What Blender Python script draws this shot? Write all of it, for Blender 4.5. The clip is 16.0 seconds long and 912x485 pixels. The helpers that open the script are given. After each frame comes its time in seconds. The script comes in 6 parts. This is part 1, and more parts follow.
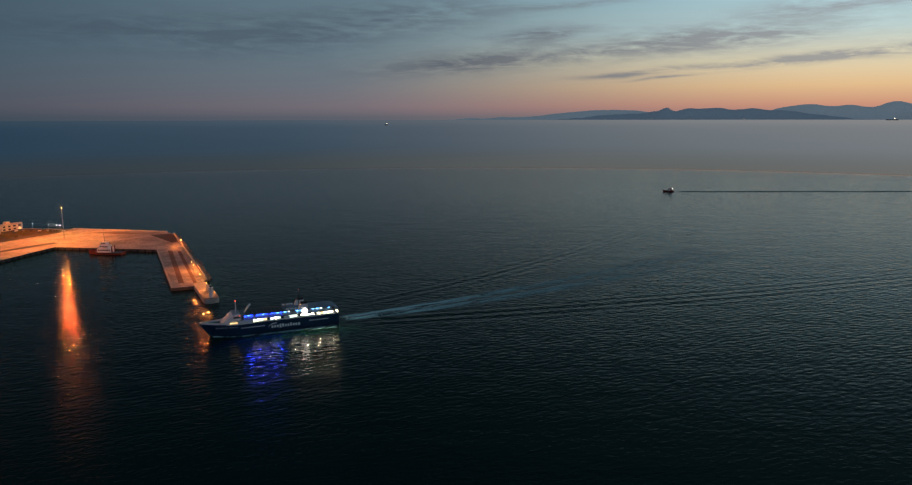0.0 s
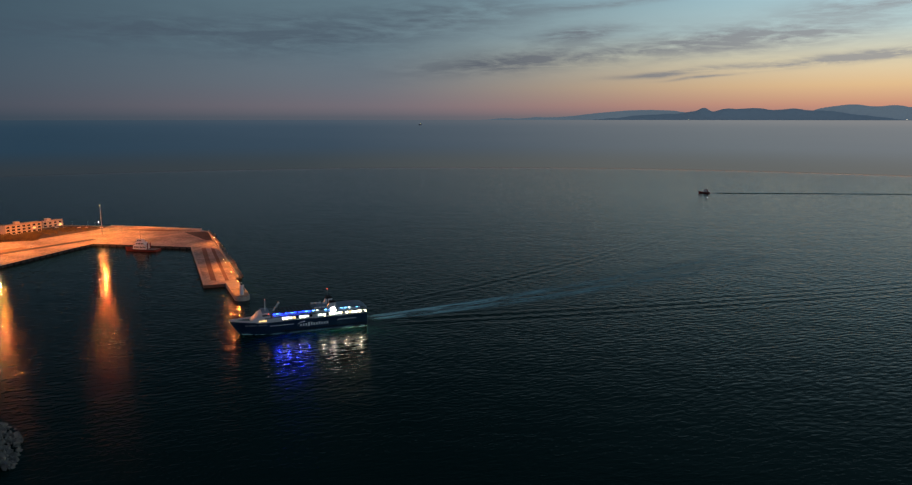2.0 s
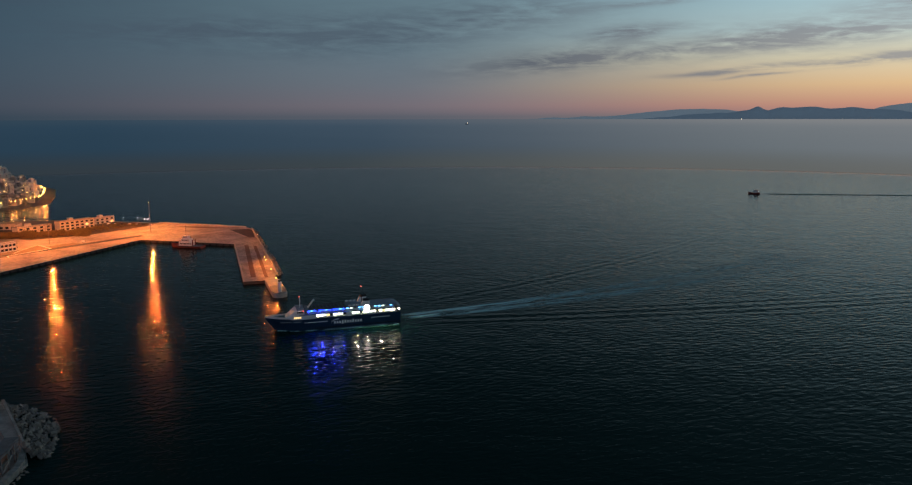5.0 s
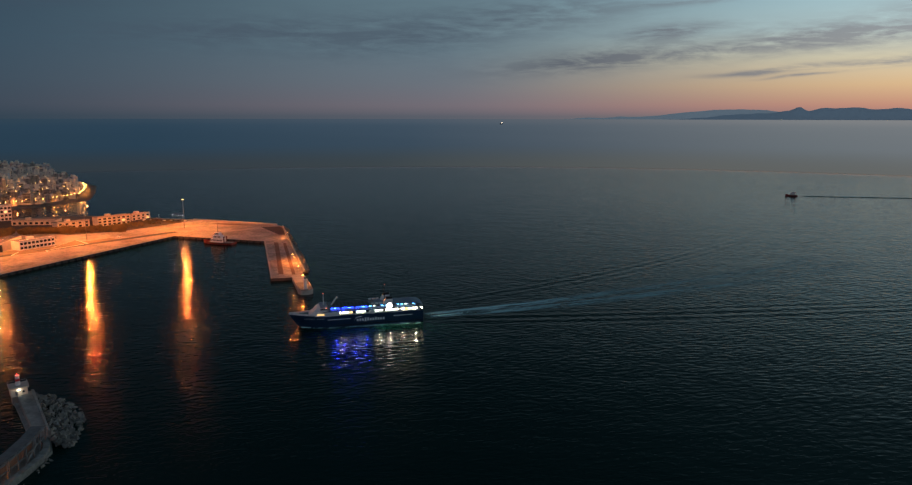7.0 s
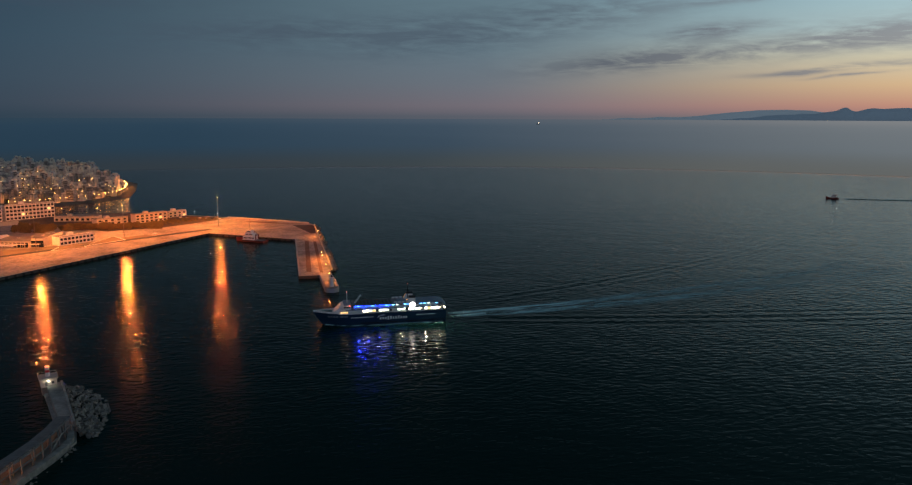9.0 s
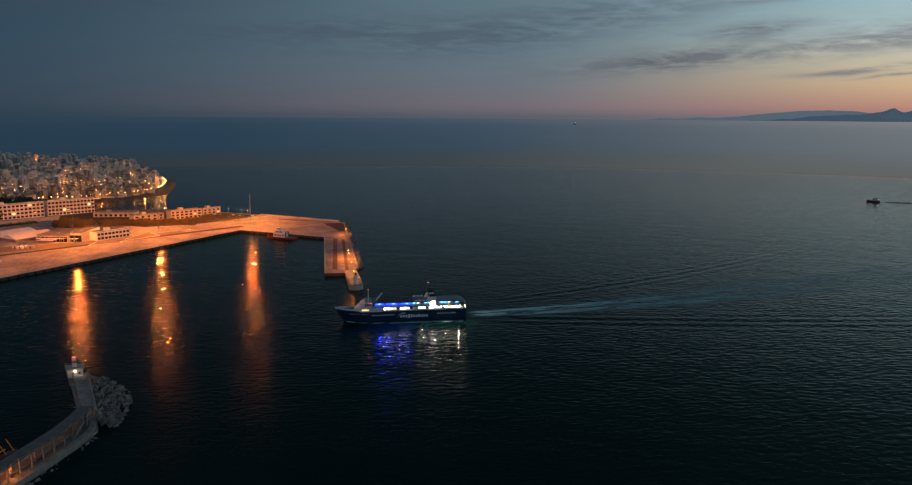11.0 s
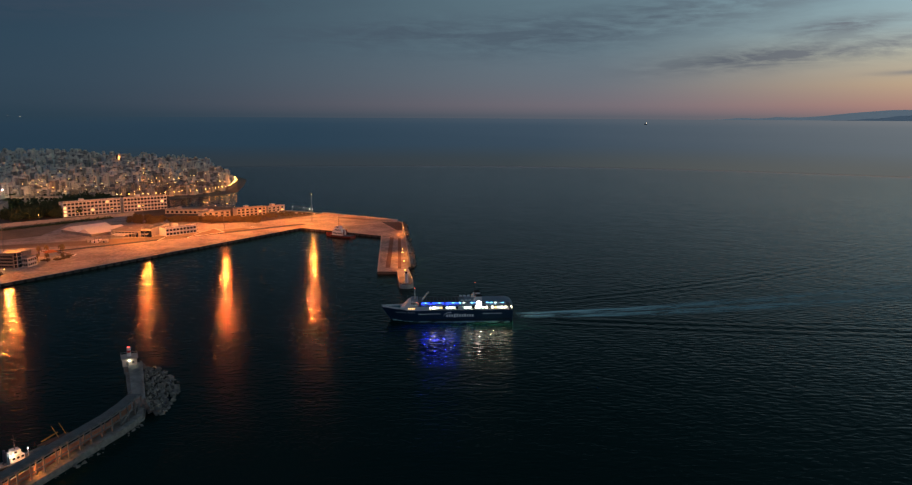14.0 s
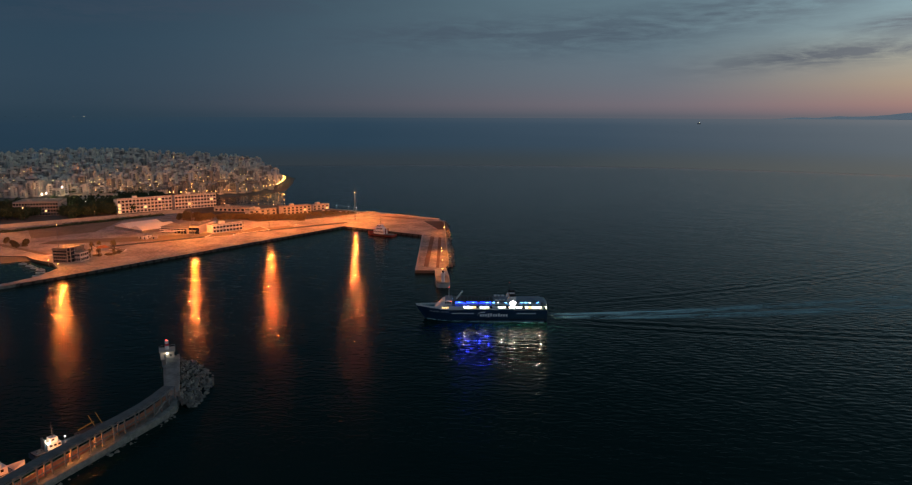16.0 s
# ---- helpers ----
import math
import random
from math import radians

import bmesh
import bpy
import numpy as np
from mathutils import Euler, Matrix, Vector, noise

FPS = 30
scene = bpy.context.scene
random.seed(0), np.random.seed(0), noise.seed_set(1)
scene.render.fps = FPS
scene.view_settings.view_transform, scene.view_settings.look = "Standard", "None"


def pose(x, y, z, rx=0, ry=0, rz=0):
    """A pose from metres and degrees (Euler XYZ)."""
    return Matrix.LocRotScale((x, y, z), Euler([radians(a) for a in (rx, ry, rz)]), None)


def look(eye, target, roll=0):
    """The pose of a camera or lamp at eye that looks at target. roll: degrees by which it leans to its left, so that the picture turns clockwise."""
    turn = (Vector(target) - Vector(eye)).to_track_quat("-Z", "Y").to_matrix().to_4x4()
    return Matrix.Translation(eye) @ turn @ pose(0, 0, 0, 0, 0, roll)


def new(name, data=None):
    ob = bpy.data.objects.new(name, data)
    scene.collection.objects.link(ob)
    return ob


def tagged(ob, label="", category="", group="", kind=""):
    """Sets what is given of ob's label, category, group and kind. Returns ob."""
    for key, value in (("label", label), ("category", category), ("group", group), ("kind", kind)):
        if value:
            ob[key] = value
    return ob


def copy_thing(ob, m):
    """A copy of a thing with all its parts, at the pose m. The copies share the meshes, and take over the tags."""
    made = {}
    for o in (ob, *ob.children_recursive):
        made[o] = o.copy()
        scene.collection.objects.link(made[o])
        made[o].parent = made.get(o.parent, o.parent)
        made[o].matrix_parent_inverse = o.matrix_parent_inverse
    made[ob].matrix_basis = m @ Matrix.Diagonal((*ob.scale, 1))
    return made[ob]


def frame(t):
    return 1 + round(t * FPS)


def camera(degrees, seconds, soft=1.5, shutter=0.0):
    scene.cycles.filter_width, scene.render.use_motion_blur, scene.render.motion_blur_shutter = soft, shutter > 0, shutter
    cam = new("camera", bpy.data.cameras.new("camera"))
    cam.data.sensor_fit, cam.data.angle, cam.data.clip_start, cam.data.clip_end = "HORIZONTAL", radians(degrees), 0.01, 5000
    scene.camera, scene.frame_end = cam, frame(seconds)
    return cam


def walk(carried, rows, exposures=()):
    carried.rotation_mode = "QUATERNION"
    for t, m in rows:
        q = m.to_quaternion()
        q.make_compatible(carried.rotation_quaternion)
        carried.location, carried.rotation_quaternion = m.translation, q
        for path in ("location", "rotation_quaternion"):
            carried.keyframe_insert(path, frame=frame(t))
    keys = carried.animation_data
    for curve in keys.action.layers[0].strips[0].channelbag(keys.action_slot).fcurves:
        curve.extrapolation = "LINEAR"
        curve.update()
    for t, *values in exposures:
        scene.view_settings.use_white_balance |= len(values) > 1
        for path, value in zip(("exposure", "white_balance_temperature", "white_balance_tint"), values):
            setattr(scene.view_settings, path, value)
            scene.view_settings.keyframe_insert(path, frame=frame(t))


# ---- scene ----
cam = camera(64.2, 16.0, soft=1.2)
PATH = [
    (0, (8.915, 3.494, 132.134), (8.859, 5.464, 131.794), -0.1),
    (0.5, (9.241, 3.77, 132.094), (9.171, 5.74, 131.755), 0.0),
    (1, (9.895, 4.392, 132.054), (9.804, 6.361, 131.715), -0.0),
    (1.5, (10.742, 5.363, 131.984), (10.623, 7.33, 131.644), -0.1),
    (2, (11.568, 6.541, 131.904), (11.421, 8.506, 131.564), -0.0),
    (2.5, (12.553, 7.787, 131.859), (12.378, 9.75, 131.518), -0.1),
    (3, (13.628, 8.575, 131.724), (13.431, 10.536, 131.383), -0.1),
    (3.5, (14.907, 9.197, 131.628), (14.69, 11.155, 131.287), -0.0),
    (4, (16.373, 9.468, 131.547), (16.136, 11.424, 131.206), -0.0),
    (6.5, (24.928, 10.59, 131.147), (24.586, 12.531, 130.805), -0.0),
    (7, (26.757, 10.918, 131.105), (26.388, 12.854, 130.763), 0.1),
    (7.5, (28.903, 11.378, 131.071), (28.506, 13.308, 130.729), 0.0),
    (8, (31.132, 11.741, 131.026), (30.709, 13.666, 130.684), 0.0),
    (8.5, (33.271, 12.098, 131.016), (32.825, 14.017, 130.673), 0.1),
    (9, (35.378, 12.375, 131.042), (34.91, 14.289, 130.7), 0.2),
    (11.5, (47.687, 14.251, 131.239), (47.097, 16.131, 130.895), 0.3),
    (12, (50.042, 14.946, 131.275), (49.426, 16.818, 130.931), 0.2),
    (12.5, (52.139, 15.737, 131.273), (51.495, 17.599, 130.928), 0.3),
    (13, (54.154, 16.741, 131.244), (53.481, 18.592, 130.899), 0.3),
    (13.5, (56.24, 17.759, 131.175), (55.534, 19.598, 130.831), 0.3),
    (14, (58.355, 18.858, 131.035), (57.612, 20.683, 130.691), 0.3),
    (14.5, (60.506, 19.937, 130.886), (59.73, 21.748, 130.542), 0.3),
    (15, (62.625, 21.169, 130.804), (61.818, 22.967, 130.46), 0.3),
    (15.5, (64.715, 22.407, 130.706), (63.877, 24.19, 130.362), 0.3),
    (16, (66.792, 23.644, 130.566), (65.925, 25.413, 130.221), 0.2),
]
walk(cam, [(t, look(eye, target, roll)) for t, eye, target, roll in PATH])


# ---- light: dusk sky after sunset ----
def srgb(r, g, b):
    f = lambda c: (c / 255 / 12.92) if c <= 10 else ((c / 255 + 0.055) / 1.055) ** 2.4
    return (f(r), f(g), f(b), 1.0)


class Nodes:
    """A short way to wire shader nodes."""

    def __init__(self, tree):
        self.tree = tree
        tree.nodes.clear()

    def add(self, kind, **sets):
        n = self.tree.nodes.new(kind)
        for k, v in sets.items():
            if k == "operation":
                n.operation = v
            elif k == "blend":
                n.blend_type = v
            elif k == "dtype":
                n.data_type = v
        return n

    def put(self, socket, value):
        if isinstance(value, bpy.types.NodeSocket):
            self.tree.links.new(value, socket)
        elif value is not None:
            socket.default_value = value

    def math(self, op, a, b=None, c=None, clamp=False):
        n = self.add("ShaderNodeMath", operation=op)
        n.use_clamp = clamp
        for i, v in enumerate((a, b, c)):
            self.put(n.inputs[i], v)
        return n.outputs[0]

    def mix(self, fac, a, b, blend="MIX"):
        n = self.add("ShaderNodeMix", dtype="RGBA", blend=blend)
        self.put(n.inputs[0], fac)
        self.put(n.inputs[6], a)
        self.put(n.inputs[7], b)
        return n.outputs[2]

    def ramp(self, fac, stops, ease=False):
        n = self.add("ShaderNodeValToRGB")
        cr = n.color_ramp
        cr.interpolation = "EASE" if ease else "LINEAR"
        while len(cr.elements) < len(stops):
            cr.elements.new(0.5)
        for e, (p, c) in zip(cr.elements, stops):
            e.position, e.color = p, (c if len(c) == 4 else (*c, 1.0))
        self.put(n.inputs[0], fac)
        return n.outputs[0]

    def noise(self, vec, scale, detail=3.0, rough=0.55, distort=0.0):
        n = self.add("ShaderNodeTexNoise")
        self.put(n.inputs["Vector"], vec)
        n.inputs["Scale"].default_value, n.inputs["Detail"].default_value = scale, detail
        n.inputs["Roughness"].default_value, n.inputs["Distortion"].default_value = rough, distort
        return n.outputs["Fac"]

    def scaled(self, vec, sx, sy, sz, rz=0.0):
        n = self.add("ShaderNodeMapping")
        self.put(n.inputs["Vector"], vec)
        n.inputs["Scale"].default_value = (sx, sy, sz)
        n.inputs["Rotation"].default_value = (0, 0, radians(rz))
        return n.outputs[0]


world = bpy.data.worlds.new("dusk")
scene.world = world
world.use_nodes = True
N = Nodes(world.node_tree)
way = N.add("ShaderNodeTexCoord").outputs["Generated"]
sep = N.add("ShaderNodeSeparateXYZ")
N.put(sep.inputs[0], way)
azim = N.math("ARCTAN2", sep.outputs[0], sep.outputs[1])          # radians, + towards the sunset
elev = N.math("ARCSINE", sep.outputs[2])
ef = N.math("DIVIDE", elev, 0.8, clamp=True)


def by_height(*stops):
    """Sky colours by height over the horizon in degrees."""
    return [(radians(d) / 0.8, srgb(*c)) for d, c in stops]


DARK = by_height((0, (43, 63, 78)), (0.8, (48, 67, 82)), (2.5, (50, 70, 86)), (5, (48, 70, 87)), (9, (41, 64, 82)), (18, (37, 57, 73)), (40, (34, 53, 69)))
MID = by_height((0, (95, 98, 108)), (0.3, (109, 105, 114)), (0.8, (121, 113, 121)), (2.5, (113, 120, 129)), (5, (106, 126, 137)), (9, (103, 127, 138)), (18, (46, 66, 78)), (40, (36, 52, 64)))
GLOW = by_height((0, (152, 129, 124)), (0.3, (178, 132, 122)), (0.8, (204, 146, 122)), (2.2, (228, 190, 142)), (4, (226, 214, 180)), (6, (190, 211, 210)), (9, (164, 202, 214)), (18, (86, 116, 128)), (40, (44, 66, 80)))
BACK = by_height((0, (78, 86, 102)), (10, (98, 112, 130)), (45, (84, 100, 120)))
c_dark, c_mid, c_glow = (N.ramp(ef, st) for st in (DARK, MID, GLOW))
span = N.add("ShaderNodeMapRange")
span.interpolation_type = "SMOOTHSTEP"
N.put(span.inputs[0], azim)
span.inputs[1].default_value, span.inputs[2].default_value = -0.98, 0.02
span2 = N.add("ShaderNodeMapRange")
span2.interpolation_type = "SMOOTHSTEP"
N.put(span2.inputs[0], azim)
span2.inputs[1].default_value, span2.inputs[2].default_value = -0.24, 0.52
sky = N.mix(span2.outputs[0], N.mix(span.outputs[0], c_dark, c_mid), c_glow)
# past the sunset, the unseen sky behind is set brighter to fill shore and ferry
back = N.add("ShaderNodeMapRange")
back.interpolation_type = "SMOOTHSTEP"
N.put(back.inputs[0], azim)
back.inputs[1].default_value, back.inputs[2].default_value = 1.2, 2.2
N.put(back.inputs[0], N.math("ABSOLUTE", azim))
sky = N.mix(back.outputs[0], sky, N.ramp(ef, BACK))
# the sunset's core stands further round to the right
core = N.add("ShaderNodeMapRange")
core.interpolation_type = "SMOOTHSTEP"
N.put(core.inputs[0], N.math("ABSOLUTE", N.math("SUBTRACT", azim, 1.05)))
core.inputs[1].default_value, core.inputs[2].default_value = 0.42, 0.0
sky = N.mix(N.math("MULTIPLY", core.outputs[0], 0.6), sky, N.mix(1.0, sky, (2.2, 2.0, 1.7, 1.0), "MULTIPLY"))
# long thin cloud banks: bearing, height, half width, half height (degrees), weight
BANKS = [(0.6, 4.2, 7.5, 0.8, 0.9), (5.0, 6.1, 3.6, 0.55, 0.8), (17.0, 5.5, 8.5, 0.95, 1.05), (11.6, 3.2, 3.6, 0.2, 0.95), (14.0, 2.85, 2.4, 0.1, 0.7), (23.2, 3.95, 7.5, 0.34, 1.0),
         (-15.0, 5.6, 10.0, 1.2, 0.42), (27.0, 7.7, 7.0, 0.7, 0.8), (-4.0, 7.7, 8.0, 1.25, 0.5), (7.5, 8.2, 5.0, 0.25, 0.5), (31.0, 9.2, 5.0, 0.6, 0.9), (-26.0, 6.2, 12.0, 1.1, 0.45),
         (-45.0, 7.6, 14.0, 1.0, 0.4), (36.0, 5.0, 8.0, 0.7, 0.8)]
cv = N.add("ShaderNodeCombineXYZ")
N.put(cv.inputs[0], azim)
N.put(cv.inputs[1], elev)
streak = N.noise(N.scaled(cv.outputs[0], 9.0, 60.0, 1.0), 1.0, 8.0, 0.68, 0.9)
fine = N.noise(N.scaled(cv.outputs[0], 26.0, 150.0, 1.0), 1.0, 4.0, 0.6, 0.4)
wob = N.math("MULTIPLY", N.math("SUBTRACT", N.noise(N.scaled(cv.outputs[0], 6.0, 14.0, 1.0), 1.0, 3.0), 0.5), 0.012)
cl = 0.0
for az0, el0, wa, we, wt in BANKS:
    da = N.math("SUBTRACT", azim, radians(az0))
    u = N.math("DIVIDE", da, radians(wa))
    v = N.math("DIVIDE", N.math("ADD", N.math("SUBTRACT", elev, radians(el0)), N.math("ADD", wob, N.math("MULTIPLY", da, -0.07))), radians(we))
    r2 = N.math("ADD", N.math("MULTIPLY", u, u), N.math("MULTIPLY", v, v))
    g = N.math("MULTIPLY", N.math("EXPONENT", N.math("MULTIPLY", r2, -1.0)), wt)
    cl = N.math("ADD", g, cl)
tex = N.math("ADD", N.math("MULTIPLY", streak, 0.65), N.math("MULTIPLY", fine, 0.35))
cl = N.math("MULTIPLY", cl, N.ramp(tex, [(0.36, (0.0, 0.0, 0.0)), (0.56, (1.3, 1.3, 1.3))]), clamp=True)
cloud_col = N.mix(span2.outputs[0], srgb(66, 76, 92), srgb(146, 147, 152))
sky = N.mix(N.math("MULTIPLY", cl, 0.82), sky, cloud_col)
bg = N.add("ShaderNodeBackground")
N.put(bg.inputs[0], sky)
bg.inputs[1].default_value = 1.0
N.put(N.add("ShaderNodeOutputWorld").inputs[0], bg.outputs[0])

SODIUM = (1.0, 0.243, 0.039)


def point_lamp(name, at, watts, colour, radius=0.6):
    d = bpy.data.lights.new(name, "POINT")
    d.energy, d.color, d.shadow_soft_size = watts, colour, radius
    ob = new(name, d)
    ob.location = at
    return tagged(ob, kind="structure")


# ---- materials ----
def material(name, base, rough=0.6, metal=0.0, vary=0.25, grain=1.5, stain=0.12, bump=0.0, bump_scale=4.0, tint=None, per_object=0.0):
    """Base colour with grain and larger stains, in metres of the object's own space."""
    m = bpy.data.materials.new(name)
    m.use_nodes = True
    n = Nodes(m.node_tree)
    co = n.add("ShaderNodeTexCoord").outputs["Object"]
    f1, f2 = n.noise(co, grain, 4.0, 0.6), n.noise(co, stain, 3.0, 0.55, 0.4)
    f = n.math("ADD", n.math("MULTIPLY", f1, 0.5), n.math("MULTIPLY", f2, 0.5))
    b = (*base, 1.0)
    lo = tuple(c * (1 - vary) for c in base)
    hi = tuple(min(1.0, c * (1 + vary)) for c in (tint or base))
    col = n.ramp(f, [(0.32, lo), (0.5, b), (0.68, hi)])
    if per_object:
        r = n.add("ShaderNodeObjectInfo").outputs["Random"]
        col = n.mix(1.0, col, n.ramp(r, [(0.0, (1 - per_object,) * 3), (1.0, (1.0, 1.0 - per_object * 0.15, 1.0 - per_object * 0.3))]), "MULTIPLY")
    p = n.add("ShaderNodeBsdfPrincipled")
    n.put(p.inputs["Base Color"], col)
    p.inputs["Metallic"].default_value = metal
    n.put(p.inputs["Roughness"], n.math("ADD", n.math("MULTIPLY", f1, 0.2), rough - 0.1, clamp=True))
    if bump:
        bn = n.add("ShaderNodeBump")
        bn.inputs["Distance"].default_value = bump
        n.put(bn.inputs["Height"], n.noise(co, bump_scale, 4.0, 0.6))
        n.put(p.inputs["Normal"], bn.outputs[0])
    n.put(n.add("ShaderNodeOutputMaterial").inputs[0], p.outputs[0])
    return m


def glow(name, colour, strength):
    m = bpy.data.materials.new(name)
    m.use_nodes = True
    n = Nodes(m.node_tree)
    e = n.add("ShaderNodeEmission")
    e.inputs[0].default_value, e.inputs[1].default_value = (*colour, 1.0), strength
    n.put(n.add("ShaderNodeOutputMaterial").inputs[0], e.outputs[0])
    return m


def sea_material():
    m = bpy.data.materials.new("sea_water")
    m.use_nodes = True
    n = Nodes(m.node_tree)
    co = n.add("ShaderNodeTexCoord").outputs["Object"]
    mid = n.noise(n.scaled(co, 0.12, 0.13, 0.2, 30), 1.0, 1.0, 0.5, 0.2)
    swell = n.noise(n.scaled(co, 0.022, 0.05, 0.05, 12), 1.0, 2.0, 0.5)
    turned = n.scaled(co, 1.0, 1.0, 1.0, -24)
    chop = n.noise(n.scaled(turned, 0.18, 0.36, 0.3), 1.0, 0.5, 0.5, 0.25)
    ripple = n.noise(n.scaled(turned, 0.5, 0.8, 0.6), 1.0, 0.5, 0.5, 0.2)
    patch = n.noise(n.scaled(co, 0.004, 0.009, 0.01), 1.0, 3.0, 0.5)
    far = n.add("ShaderNodeVectorMath", operation="LENGTH")
    n.put(far.inputs[0], co)
    fade = n.add("ShaderNodeMapRange")
    n.put(fade.inputs[0], far.outputs["Value"])
    fade.inputs[1].default_value, fade.inputs[2].default_value = 1700.0, 4200.0
    fade.inputs[3].default_value, fade.inputs[4].default_value = 1.0, 0.16

    def grow(d0, d1, v0, v1):
        g = n.add("ShaderNodeMapRange")
        n.put(g.inputs[0], far.outputs["Value"])
        for i, v in enumerate((d0, d1, v0, v1)):
            g.inputs[i + 1].default_value = v
        return g.outputs[0]

    # short chop close to the breakwater's lee, longer waves out at sea
    near_chop = n.math("MULTIPLY", chop, n.math("MINIMUM", grow(260, 440, 0.12, 0.42), grow(520, 1500, 0.42, 0.16)))
    long_sea = n.math("ADD", n.math("MULTIPLY", swell, 0.4), n.math("MULTIPLY", mid, grow(700, 1500, 0.08, 0.60)))
    h = n.math("ADD", n.math("ADD", near_chop, long_sea), n.math("MULTIPLY", ripple, grow(280, 520, 0.12, 0.03)))
    bn = n.add("ShaderNodeBump")
    n.put(bn.inputs["Strength"], fade.outputs[0])
    bn.inputs["Distance"].default_value = 1.0
    n.put(bn.inputs["Height"], h)
    p = n.add("ShaderNodeBsdfPrincipled")
    n.put(p.inputs["Base Color"], n.mix(patch, (0.002, 0.016, 0.014, 1), (0.003, 0.024, 0.021, 1)))
    n.put(p.inputs["Roughness"], n.math("ADD", n.math("MULTIPLY", patch, 0.03), grow(500, 650, 0.13, 0.052)))
    p.inputs["IOR"].default_value = 1.333
    p.inputs["Specular IOR Level"].default_value = 0.055
    n.put(p.inputs["Normal"], bn.outputs[0])
    n.put(n.add("ShaderNodeOutputMaterial").inputs[0], p.outputs[0])
    return m


def foam_material():
    m = bpy.data.materials.new("sea_foam")
    m.use_nodes = True
    n = Nodes(m.node_tree)
    co = n.add("ShaderNodeTexCoord").outputs["Object"]
    at = n.add("ShaderNodeAttribute")
    at.attribute_name = "foam"
    lace = n.noise(n.scaled(n.scaled(co, 1.0, 1.0, 1.0, -33), 0.035, 0.30, 0.3), 1.0, 5.0, 0.65, 0.6)
    fine = n.noise(co, 0.9, 4.0, 0.6)
    f = n.math("ADD", n.math("MULTIPLY", lace, 0.7), n.math("MULTIPLY", fine, 0.3))
    a = n.math("MULTIPLY", at.outputs["Fac"], n.ramp(f, [(0.42, (0, 0, 0)), (0.60, (1, 1, 1))]), clamp=True)
    d = n.add("ShaderNodeBsdfDiffuse")
    d.inputs[0].default_value = (0.42, 0.68, 0.69, 1)
    tr = n.add("ShaderNodeBsdfTransparent")
    mx = n.add("ShaderNodeMixShader")
    n.put(mx.inputs[0], a)
    n.put(mx.inputs[1], tr.outputs[0])
    n.put(mx.inputs[2], d.outputs[0])
    n.put(n.add("ShaderNodeOutputMaterial").inputs[0], mx.outputs[0])
    return m


